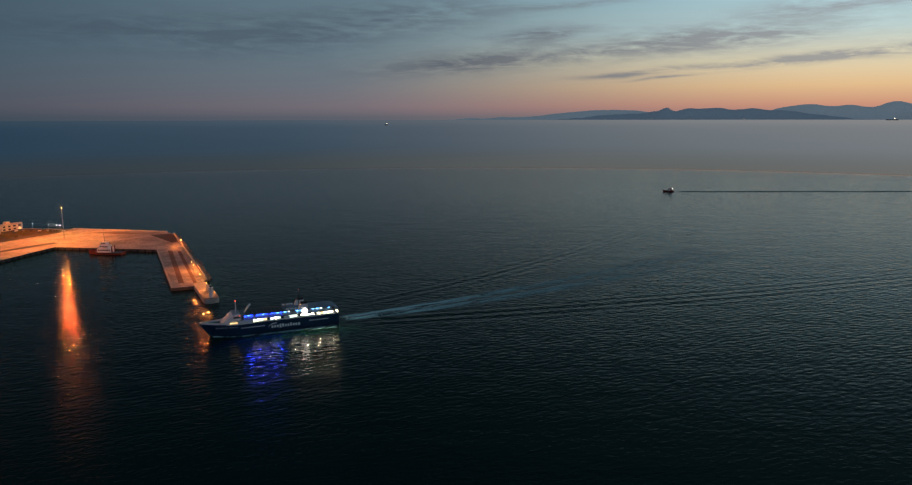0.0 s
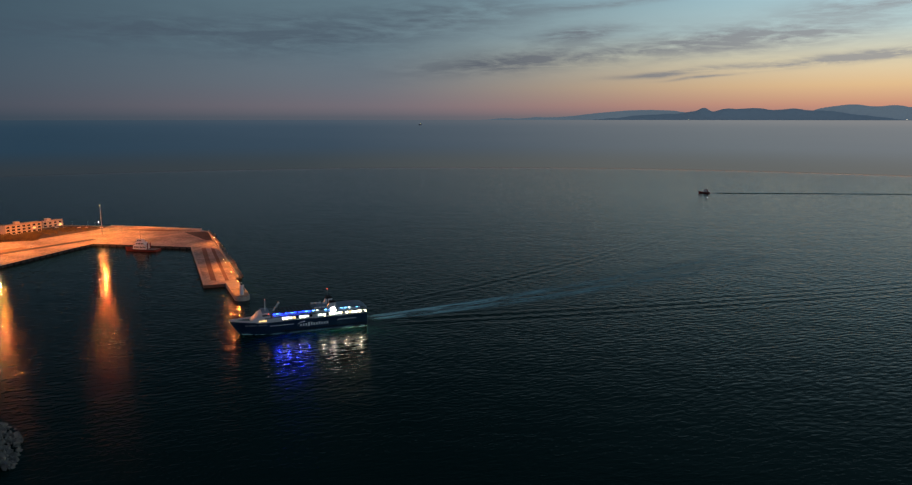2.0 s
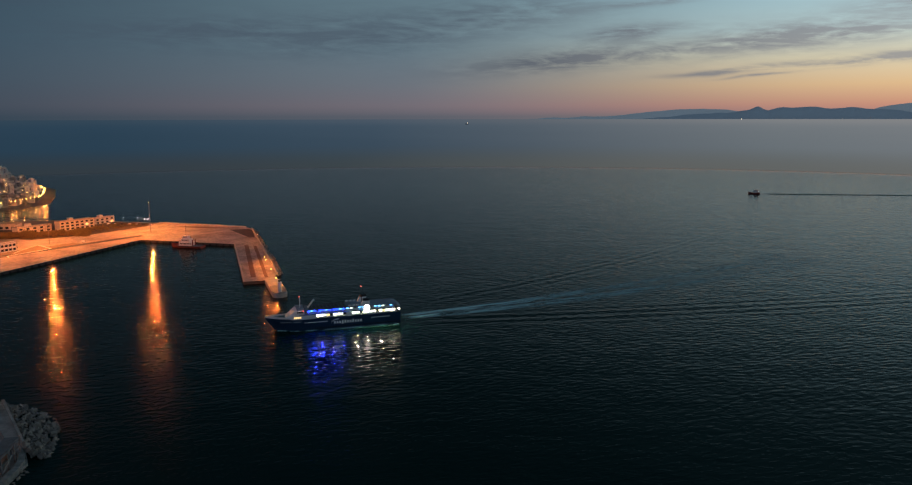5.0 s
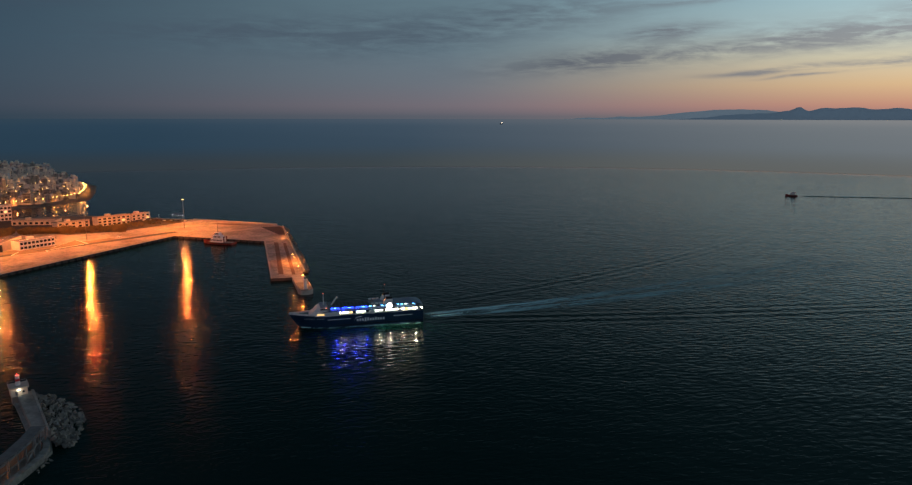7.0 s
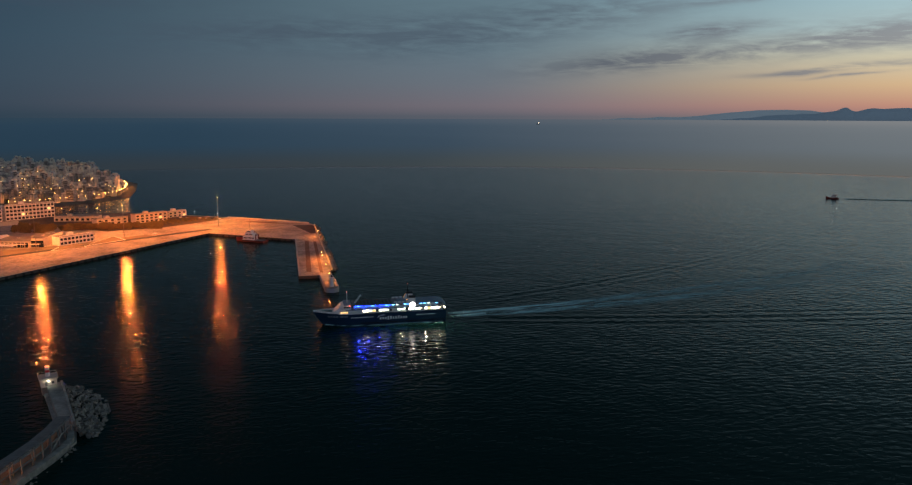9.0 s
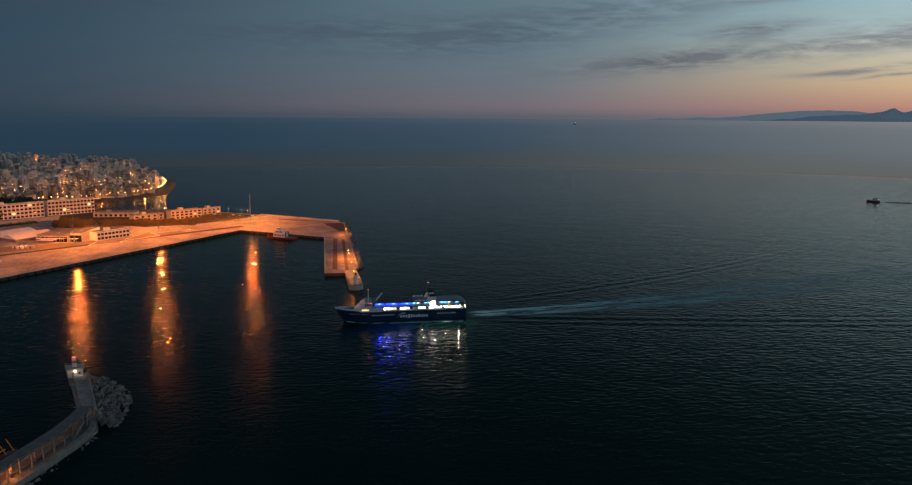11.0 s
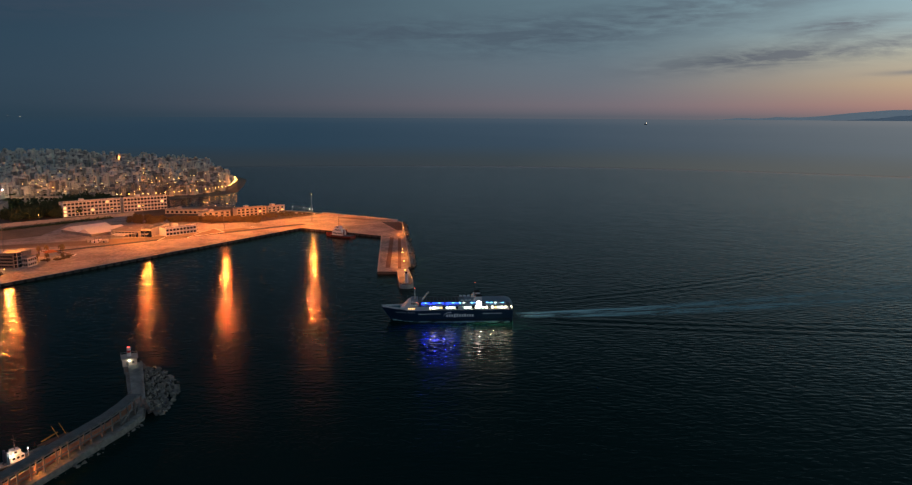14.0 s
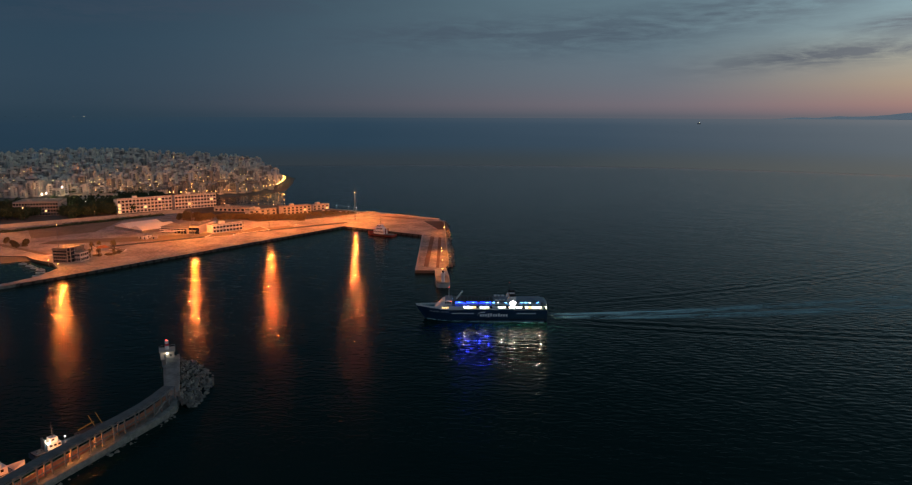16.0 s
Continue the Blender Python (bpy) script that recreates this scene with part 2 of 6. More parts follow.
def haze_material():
    """The far sea under haze: sky-tinted haze colours painted in as a glow."""
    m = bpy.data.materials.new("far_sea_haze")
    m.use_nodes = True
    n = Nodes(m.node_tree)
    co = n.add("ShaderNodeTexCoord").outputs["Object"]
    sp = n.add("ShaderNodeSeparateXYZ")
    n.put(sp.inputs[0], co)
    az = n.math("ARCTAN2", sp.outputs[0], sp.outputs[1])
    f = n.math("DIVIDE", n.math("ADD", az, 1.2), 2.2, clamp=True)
    # foot repeats the near water's reflected tone, painted in to hide the seam
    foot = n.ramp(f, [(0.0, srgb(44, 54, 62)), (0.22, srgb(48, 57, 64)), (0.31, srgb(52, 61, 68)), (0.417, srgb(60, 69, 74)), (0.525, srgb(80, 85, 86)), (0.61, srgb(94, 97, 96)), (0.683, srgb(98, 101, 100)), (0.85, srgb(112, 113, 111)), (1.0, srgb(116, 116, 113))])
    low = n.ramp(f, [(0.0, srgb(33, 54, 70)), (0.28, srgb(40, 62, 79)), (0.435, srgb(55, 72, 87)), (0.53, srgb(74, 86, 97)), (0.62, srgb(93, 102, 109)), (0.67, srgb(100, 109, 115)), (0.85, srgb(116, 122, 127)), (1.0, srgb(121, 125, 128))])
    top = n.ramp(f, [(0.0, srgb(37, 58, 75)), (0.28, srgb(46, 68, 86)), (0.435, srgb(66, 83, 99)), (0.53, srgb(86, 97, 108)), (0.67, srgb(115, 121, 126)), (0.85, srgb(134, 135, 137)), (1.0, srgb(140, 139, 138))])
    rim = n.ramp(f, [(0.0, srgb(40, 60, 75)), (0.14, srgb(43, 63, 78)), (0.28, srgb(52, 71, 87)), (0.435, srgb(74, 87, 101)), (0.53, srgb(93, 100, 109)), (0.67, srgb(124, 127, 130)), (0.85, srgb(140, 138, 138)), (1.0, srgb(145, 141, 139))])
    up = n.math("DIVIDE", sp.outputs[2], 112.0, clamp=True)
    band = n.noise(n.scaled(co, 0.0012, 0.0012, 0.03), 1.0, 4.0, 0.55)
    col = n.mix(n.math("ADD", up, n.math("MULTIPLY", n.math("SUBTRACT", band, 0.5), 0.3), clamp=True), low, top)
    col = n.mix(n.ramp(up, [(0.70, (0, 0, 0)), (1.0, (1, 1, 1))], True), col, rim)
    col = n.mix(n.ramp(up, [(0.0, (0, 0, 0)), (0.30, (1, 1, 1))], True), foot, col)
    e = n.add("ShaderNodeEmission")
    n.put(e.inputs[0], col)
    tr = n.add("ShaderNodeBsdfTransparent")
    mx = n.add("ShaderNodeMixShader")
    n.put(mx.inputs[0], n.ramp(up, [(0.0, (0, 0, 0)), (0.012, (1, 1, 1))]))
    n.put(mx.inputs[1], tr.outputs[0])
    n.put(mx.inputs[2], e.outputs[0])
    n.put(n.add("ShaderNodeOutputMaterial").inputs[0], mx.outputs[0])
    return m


WATER, FOAM = sea_material(), foam_material()
QUAY = material("quay_concrete", (0.33, 0.30, 0.27), 0.85, vary=0.62, grain=0.35, stain=0.045, bump=0.02)
BREAKCONC = material("stained_breakwater_concrete", (0.29, 0.275, 0.245), 0.9, vary=0.4, grain=0.5, stain=0.12, bump=0.04)
GALLERY_ROOF = material("weathered_gallery_roof", (0.13, 0.145, 0.145), 0.9, vary=0.4, grain=0.5, stain=0.15, bump=0.03)
POLE = material("dull_painted_steel", (0.24, 0.22, 0.20), 0.8, vary=0.2)
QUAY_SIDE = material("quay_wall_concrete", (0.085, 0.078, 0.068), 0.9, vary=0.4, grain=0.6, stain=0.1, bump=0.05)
ASPHALT = material("asphalt", (0.06, 0.058, 0.055), 0.9, vary=0.3, grain=0.8, stain=0.05)
RUST = material("rust_stained_lane", (0.15, 0.09, 0.065), 0.85, vary=0.35, grain=0.3, stain=0.06)
PAINT = material("white_road_paint", (0.62, 0.58, 0.5), 0.7, vary=0.2)
EARTH = material("dry_earth", (0.20, 0.16, 0.11), 0.95, vary=0.35, grain=0.15, stain=0.02, bump=0.1)
DARKEARTH = material("dark_scrub_earth", (0.085, 0.07, 0.05), 0.95, vary=0.45, grain=0.2, stain=0.04, bump=0.1)
HILL = material("town_ground", (0.13, 0.12, 0.10), 0.95, vary=0.35, grain=0.1, stain=0.02)
ROCK = material("armour_stone", (0.30, 0.29, 0.265), 0.9, vary=0.4, grain=0.8, stain=0.25, bump=0.08, bump_scale=1.5, per_object=0.6)
CONCRETE = material("pale_concrete", (0.42, 0.40, 0.36), 0.85, vary=0.25, grain=0.8, stain=0.15, bump=0.02)
DARKCONC = material("weathered_concrete", (0.20, 0.20, 0.19), 0.9, vary=0.35, grain=0.6, stain=0.15, bump=0.03)
WHITE = material("white_paint", (0.82, 0.81, 0.78), 0.45, vary=0.10)
OFFWHITE = material("off_white_render", (0.72, 0.69, 0.64), 0.8, vary=0.16, grain=0.5, stain=0.1, per_object=0.45)
PLASTER = material("town_plaster", (0.72, 0.63, 0.52), 0.85, vary=0.22, grain=0.2, stain=0.06, per_object=0.6)
SLAB = material("balcony_concrete", (0.40, 0.39, 0.37), 0.85, vary=0.2)
ROOF = material("roof_screed", (0.28, 0.27, 0.25), 0.9, vary=0.3, per_object=0.3)
WHITEWALL = material("white_block_render", (0.80, 0.77, 0.73), 0.8, vary=0.14, grain=0.5, stain=0.1)
NAVY = material("navy_hull_paint", (0.013, 0.043, 0.092), 0.32, vary=0.15, grain=0.3, stain=0.08)
REDHULL = material("oxide_red_hull_paint", (0.20, 0.025, 0.02), 0.5, vary=0.3)
REDPAINT = material("red_paint", (0.55, 0.03, 0.03), 0.45, vary=0.1)
BLACK = material("black_paint", (0.015, 0.015, 0.017), 0.5, vary=0.2)
MARK = material("bright_white_mark", (0.9, 0.9, 0.88), 0.4, vary=0.04)
GREYDECK = material("grey_deck_paint", (0.16, 0.18, 0.19), 0.7, vary=0.2)
GREENDECK = material("green_deck_paint", (0.06, 0.16, 0.17), 0.7, vary=0.25)
STEEL = material("galvanised_steel", (0.45, 0.45, 0.45), 0.5, 0.6, vary=0.2)
YELLOW = material("yellow_crane_paint", (0.38, 0.24, 0.03), 0.5, vary=0.2)
ORANGE = material("orange_tile", (0.42, 0.16, 0.06), 0.8, vary=0.3)
TENT = material("pale_tent_fabric", (0.76, 0.73, 0.70), 0.7, vary=0.12)
METALROOF = material("corrugated_roof", (0.22, 0.20, 0.19), 0.6, 0.2, vary=0.3, grain=0.3)
RUBBER = material("fender_rubber", (0.012, 0.012, 0.012), 0.8, vary=0.3)
GLASS = material("dark_window_glass", (0.02, 0.025, 0.03), 0.12, vary=0.2)
SHUTTER = material("shuttered_window", (0.15, 0.14, 0.13), 0.5, vary=0.3, per_object=0.5)
BARK = material("bark", (0.10, 0.07, 0.05), 0.95, vary=0.3)
LEAF = material("pine_leaf", (0.045, 0.075, 0.03), 0.8, vary=0.45, grain=0.8)
DRYLEAF = material("street_tree_leaf", (0.17, 0.125, 0.05), 0.8, vary=0.4, grain=0.8)
# hill colours already hold the blue of the haze before them
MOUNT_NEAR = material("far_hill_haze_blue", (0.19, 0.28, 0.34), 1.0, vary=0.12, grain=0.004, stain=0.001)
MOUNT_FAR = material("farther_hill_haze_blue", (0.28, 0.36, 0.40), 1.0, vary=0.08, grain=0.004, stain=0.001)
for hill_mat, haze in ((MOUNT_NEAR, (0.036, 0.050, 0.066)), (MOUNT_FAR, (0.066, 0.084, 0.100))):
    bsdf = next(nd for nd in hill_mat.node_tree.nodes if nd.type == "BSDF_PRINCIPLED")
    bsdf.inputs["Emission Color"].default_value = (*haze, 1.0)      # haze between the viewer and the far shore, put in as glow
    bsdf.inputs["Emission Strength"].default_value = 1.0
LAMP_ON = glow("sodium_lamp", (1.0, 0.40, 0.08), 30.0)
LAMP_SMALL = glow("small_sodium_lamp", (1.0, 0.45, 0.10), 24.0)
LAMP_WHITE = glow("white_lamp", (1.0, 0.95, 0.82), 60.0)
LAMP_RED = glow("red_lamp", (1.0, 0.08, 0.05), 8.0)
LIT_WARM = glow("lit_room_warm", (1.0, 0.62, 0.25), 2.2)
LIT_COOL = glow("lit_room_white", (0.9, 1.0, 0.8), 2.0)
LED_BLUE = glow("blue_deck_light", (0.004, 0.02, 1.0), 24.0)
LED_CYAN = glow("cyan_deck_light", (0.10, 0.42, 1.0), 9.0)
LIT_DECK = glow("lit_car_deck", (1.0, 0.90, 0.62), 7.0)
LIT_SALOON = glow("lit_saloon_window", (0.80, 1.0, 0.82), 4.0)
# ferry roof tone darkened from white: weak dusk light put into the colour
SLATE = material("slate_blue_dusk_roof", (0.20, 0.25, 0.30), 0.6, vary=0.2, grain=0.3, stain=0.1)
DIM_MARK = material("faded_letter_paint", (0.30, 0.34, 0.38), 0.5, vary=0.1)


# ---- mesh helpers ----
def quad_box(bm, x0, x1, y0, y1, z0, z1, m=None):
    vs = [bm.verts.new((x, y, z)) for z in (z0, z1) for x, y in ((x0, y0), (x1, y0), (x1, y1), (x0, y1))]
    for f in ((3, 2, 1, 0), (4, 5, 6, 7), (0, 1, 5, 4), (1, 2, 6, 5), (2, 3, 7, 6), (3, 0, 4, 7)):
        bm.faces.new([vs[i] for i in f])
    if m is not None:
        bmesh.ops.transform(bm, matrix=m, verts=vs)
    return bm


def box(x0, x1, y0, y1, z0, z1, bevel=0.0):
    bm = bmesh.new()
    quad_box(bm, x0, x1, y0, y1, z0, z1)
    if bevel:
        bmesh.ops.bevel(bm, geom=bm.edges[:], offset=bevel, segments=1, affect="EDGES")
    return bm


def prism(poly, z0, z1, bm=None):
    bm = bm or bmesh.new()
    lo = [bm.verts.new((x, y, z0)) for x, y in poly]
    hi = [bm.verts.new((x, y, z1)) for x, y in poly]
    n = len(poly)
    bm.faces.new(hi)
    bm.faces.new(lo[::-1])
    for i in range(n):
        bm.faces.new((lo[i], lo[(i + 1) % n], hi[(i + 1) % n], hi[i]))
    bmesh.ops.recalc_face_normals(bm, faces=bm.faces[:])
    return bm


def cyl(r, z0, z1, seg=12, r2=None, at=(0, 0), bm=None):
    bm = bm or bmesh.new()
    r2 = r if r2 is None else r2
    ring = lambda rad, z: [bm.verts.new((at[0] + rad * math.cos(2 * math.pi * i / seg), at[1] + rad * math.sin(2 * math.pi * i / seg), z)) for i in range(seg)]
    a, b = ring(r, z0), ring(r2, z1)
    bm.faces.new(b)
    bm.faces.new(a[::-1])
    for i in range(seg):
        bm.faces.new((a[i], a[(i + 1) % seg], b[(i + 1) % seg], b[i]))
    return bm


def tube(p, q, r, seg=6, bm=None):
    bm = bm or bmesh.new()
    p, q = Vector(p), Vector(q)
    m = Matrix.Translation(p) @ (q - p).to_track_quat("Z", "Y").to_matrix().to_4x4()
    n0 = len(bm.verts)
    cyl(r, 0, (q - p).length, seg, bm=bm)
    bm.verts.ensure_lookup_table()
    bmesh.ops.transform(bm, matrix=m, verts=bm.verts[n0:])
    return bm


def ball(r, at=(0, 0, 0), sub=2):
    bm = bmesh.new()
    bmesh.ops.create_icosphere(bm, subdivisions=sub, radius=r, matrix=Matrix.Translation(at))
    return bm


def mesh_of(name, bm, mat):
    me = bpy.data.meshes.new(name)
    bm.to_mesh(me)
    bm.free()
    for k in (mat if isinstance(mat, (list, tuple)) else [mat]):
        me.materials.append(k)
    return me


def part(name, bm, mat, parent, label=""):
    """One mesh object under a thing or a part."""
    ob = new(name, mesh_of(name, bm, mat))
    ob.parent = parent
    return tagged(ob, label)


def shared(name, me, parent, m):
    ob = new(name, me)
    ob.parent = parent
    ob.matrix_basis = m
    return ob


def thing(name, m, label, category, group="", kind=""):
    ob = new(name)
    ob.empty_display_size = 0.5
    ob.matrix_basis = m
    return tagged(ob, label, category, group, kind)


def single(name, bm, mat, label, category="", group="", kind="", m=None):
    ob = new(name, mesh_of(name, bm, mat))
    if m is not None:
        ob.matrix_basis = m
    return tagged(ob, label, category, group, kind)


def along(a, b, z=0.0):
    """A pose at a whose x axis runs towards b."""
    return pose(a[0], a[1], z, 0, 0, math.degrees(math.atan2(b[1] - a[1], b[0] - a[0])))


def smooth(e0, e1, x):
    t = np.clip((x - e0) / (e1 - e0), 0, 1)
    return t * t * (3 - 2 * t)


# ---- the sea: one sheet to the horizon ----
EYE_Z, FLAT, RIM = 131.2, 1900.0, 4620.0
WAKE_X, WAKE_Y = -80.0, 470.0          # the ferry's stern


def sea_bowl(x, y):
    """The hazy rim of the far sea, which rises to the horizon; flat before it."""
    d = np.hypot(x - 35.0, y - 12.0)
    return np.where(d > FLAT, (EYE_Z - 0.0036 * RIM) * np.clip((d - FLAT) / (RIM - FLAT), 0, 1), 0.0)


def wake_height(x, y):
    """Two fans of crests trailing from the ferry, and the small boat's trail."""
    u = np.maximum(x + 87.0, 0.0)
    up = 503.0 + 0.8685 * u + 0.00134 * u * u
    sl = 0.8685 + 0.00268 * u
    d = (y - up) / np.sqrt(1 + sl * sl)
    h = 0.27 * np.exp(-u / 330.0) * smooth(0, 40, u) * np.cos(2 * np.pi * d / 11.0) * np.exp(-((d + 4) / (9 + 0.05 * u)) ** 2)
    v = np.maximum(x + 76.0, 0.0)
    lo = 455.0 + 0.24 * v + 0.00018 * v * v
    e = (y - lo) / 1.04
    h = h + 0.32 * np.exp(-v / 420.0) * smooth(0, 40, v) * np.cos(2 * np.pi * e / 12.0) * np.exp(-((e - 5) / (10 + 0.05 * v)) ** 2)
    w = np.maximum(x - 360.0, 0.0)
    f = (y - 1312.0 - 0.02 * w)
    return h + 0.7 * smooth(0, 20, w) * np.exp(-(f / 7.0) ** 2) * np.cos(f / 2.2)


def steps_out(lo, hi, end0, end1, fine):
    mid = np.arange(lo, hi + 0.1, fine)
    out, s, p = [], fine, hi
    while p < end1:
        s *= 1.12
        p += s
        out.append(min(p, end1))
    left, s, p = [], fine, lo
    while p > end0:
        s *= 1.12
        p -= s
        left.append(max(p, end0))
    return np.array(left[::-1] + list(mid) + out)


gx = steps_out(-110, 560, -5200, 5200, 2.6)
gy = np.unique(np.concatenate([steps_out(420, 960, -5200, 5200, 2.6), np.arange(1290, 1336, 2.0)]))
X, Y = np.meshgrid(gx, gy)
Z = wake_height(X, Y)
nx, ny = len(gx), len(gy)
idx = np.arange(nx * ny).reshape(ny, nx)
faces = np.stack([idx[:-1, :-1], idx[:-1, 1:], idx[1:, 1:], idx[1:, :-1]], -1).reshape(-1, 4)
me = bpy.data.meshes.new("sea")
me.from_pydata(np.stack([X, Y, Z], -1).reshape(-1, 3).tolist(), [], faces.tolist())
me.polygons.foreach_set("use_smooth", [True] * len(me.polygons))
me.materials.append(WATER)
tagged(new("water_sea", me), "dark blue evening sea with fine chop and a ferry's wake", "sea", kind="structure")


# rising ring over the far water that carries the painted haze
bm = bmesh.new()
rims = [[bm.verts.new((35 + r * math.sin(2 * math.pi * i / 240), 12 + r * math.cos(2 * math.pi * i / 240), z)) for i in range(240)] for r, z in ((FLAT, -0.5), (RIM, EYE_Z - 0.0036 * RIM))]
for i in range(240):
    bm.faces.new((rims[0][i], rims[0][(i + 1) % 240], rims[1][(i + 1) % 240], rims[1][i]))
single("backdrop_far_sea", bm, haze_material(), "glowing backdrop of hazy far sea at the horizon", "sea", kind="structure")


def foam_sheet(name, centre, width, strength, s0, s1, label):
    """A sheet of churned foam along a curve, just over the water."""
    n, k = 140, 13
    verts, val, fc = [], [], []
    for i in range(n):
        s = s0 + (s1 - s0) * i / (n - 1)
        (cx, cy), (dx, dy) = centre(s), centre(s + 0.5)
        t = Vector((dx - cx, dy - cy)).normalized()
        for j in range(k):
            q = 2 * j / (k - 1) - 1
            x, y = cx - t.y * q * width(s), cy + t.x * q * width(s)
            verts.append((x, y, float(wake_height(np.array(x), np.array(y))) + 0.06))
            val.append(strength(s, q))
    for i in range(n - 1):
        for j in range(k - 1):
            a = i * k + j
            fc.append((a, a + k, a + k + 1, a + 1))
    me = bpy.data.meshes.new(name)
    me.from_pydata(verts, [], fc)
    at = me.attributes.new("foam", "FLOAT", "POINT")
    at.data.foreach_set("value", val)
    me.materials.append(FOAM)
    return tagged(new(name, me), label, "wake", kind="stuff")


def trail(s):
    return (WAKE_X + 0.86 * s, WAKE_Y + 0.47 * s + 0.00052 * s * s)


foam_sheet("wake_foam", trail, lambda s: 8 + 0.075 * s,
           lambda s, q: (1.9 * math.exp(-s / 90) + 1.5 * math.exp(-s / 270)) * (0.2 + 0.8 * math.sin(2.9 * q + 0.25 * math.sin(s / 37)) ** 2) * 1.15 * (1 - q * q) ** 1.3 * min(1, (s + 3) / 14), -3, 380,
           "pale churned foam trail behind the ferry")

# ---- far hills ----


HB = EYE_Z - 0.0036 * RIM


def far_hills(name, dist, summits, az0, az1, mat, label):
    """A range of hills across the water; each summit is (bearing in degrees, height, half width in degrees)."""
    bm = bmesh.new()
    n, rows = 260, []
    for i in range(n):
        az = az0 + (az1 - az0) * i / (n - 1)
        h = sum(b * math.exp(-((az - a) / c) ** 2) for a, b, c in summits)
        h += 2.6 * noise.noise((az * 1.4, dist, 0)) + 1.3 * noise.noise((az * 5.0, dist, 3))
        h = max(h, 0.2)
        row = []
        for dd, k in ((-46, 0.0), (-34, 0.35), (-18, 0.72), (0, 1.0), (40, 0.0)):
            w = 6 * noise.noise((az * 2.0, dd * 0.1, 7.0)) * (0 < k < 1)
            r = dist + dd
            px, py = 20 + (r + w) * math.sin(radians(az)), 10 + (r + w) * math.cos(radians(az))
            row.append(bm.verts.new((px, py, HB - 1.5 + k * (h + 1.5))))
        rows.append(row)
    for a, b in zip(rows, rows[1:]):
        for j in range(len(a) - 1):
            bm.faces.new((a[j], b[j], b[j + 1], a[j + 1]))
    bmesh.ops.recalc_face_normals(bm, faces=bm.faces[:])
    return single(name, bm, mat, label, "hills", kind="structure")


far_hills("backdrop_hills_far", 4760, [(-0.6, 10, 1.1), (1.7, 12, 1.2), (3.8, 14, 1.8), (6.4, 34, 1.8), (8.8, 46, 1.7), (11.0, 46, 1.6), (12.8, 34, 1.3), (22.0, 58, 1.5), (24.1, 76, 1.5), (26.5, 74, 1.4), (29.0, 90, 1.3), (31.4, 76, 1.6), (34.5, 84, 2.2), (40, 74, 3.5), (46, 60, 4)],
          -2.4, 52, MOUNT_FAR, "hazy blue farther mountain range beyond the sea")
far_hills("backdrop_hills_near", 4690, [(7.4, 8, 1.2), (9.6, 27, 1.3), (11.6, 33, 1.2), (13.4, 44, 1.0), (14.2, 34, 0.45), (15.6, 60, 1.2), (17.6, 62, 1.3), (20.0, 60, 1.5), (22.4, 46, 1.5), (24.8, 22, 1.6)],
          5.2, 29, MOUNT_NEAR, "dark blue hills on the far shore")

# ---- land: town hill and peninsula ----
COAST = [(-470, 700), (-470, 838), (-560, 856), (-610, 862), (-666, 850), (-700, 815), (-770, 806), (-860, 832), (-826, 866), (-777, 894), (-752, 955), (-752, 1021),
         (-813, 1115), (-900, 1235), (-985, 1300), (-1250, 1560), (-1500, 1640), (-1850, 1480), (-2200, 1000), (-2200, 300), (-640, 300), (-560, 430)]


def coast_distance(x, y):
    """Signed distance to the shore, + inland."""
    best = np.full(np.shape(x), 1e9)
    inside = np.zeros(np.shape(x), bool)
    for (x0, y0), (x1, y1) in zip(COAST, COAST[1:] + COAST[:1]):
        ex, ey = x1 - x0, y1 - y0
        t = np.clip(((x - x0) * ex + (y - y0) * ey) / (ex * ex + ey * ey), 0, 1)
        best = np.minimum(best, np.hypot(x - x0 - t * ex, y - y0 - t * ey))
        cross = ((y0 > y) != (y1 > y)) & (x < (x1 - x0) * (y - y0) / (y1 - y0 + 1e-9) + x0)
        inside ^= cross
    return np.where(inside, best, -best)


def land_height(x, y):
    x, y = np.asarray(x, float), np.asarray(y, float)
    sd = coast_distance(x, y)
    ax, ay, bx, by = -960.0, 1130.0, -2300.0, 1500.0
    t = np.clip(((x - ax) * (bx - ax) + (y - ay) * (by - ay)) / ((bx - ax) ** 2 + (by - ay) ** 2), 0, 1)
    d = np.hypot(x - ax - t * (bx - ax), y - ay - t * (by - ay))
    hill = (9 + 9 * smooth(0, 0.5, t)) * np.exp(-(d / 330.0) ** 2) * smooth(20, 190, sd)
    shore = np.clip(sd * 0.12, -5, 1.6)
    return shore + hill


tx, ty = np.arange(-2300, -455, 12.0), np.arange(260, 1720, 12.0)
X, Y = np.meshgrid(tx, ty)
Z = land_height(X, Y)
keep = Z > -4.5
idx = np.arange(X.size).reshape(X.shape)
faces = np.stack([idx[:-1, :-1], idx[:-1, 1:], idx[1:, 1:], idx[1:, :-1]], -1).reshape(-1, 4)
flat = keep.ravel()
faces = [f for f in faces.tolist() if any(flat[i] for i in f)]
me = bpy.data.meshes.new("ground")
me.from_pydata(np.stack([X, Y, Z], -1).reshape(-1, 3).tolist(), [], faces)
me.polygons.foreach_set("use_smooth", [True] * len(me.polygons))
me.materials.append(HILL)
tagged(new("ground_town_hill", me), "built-up headland and hill of a seaside town", "ground", kind="structure")

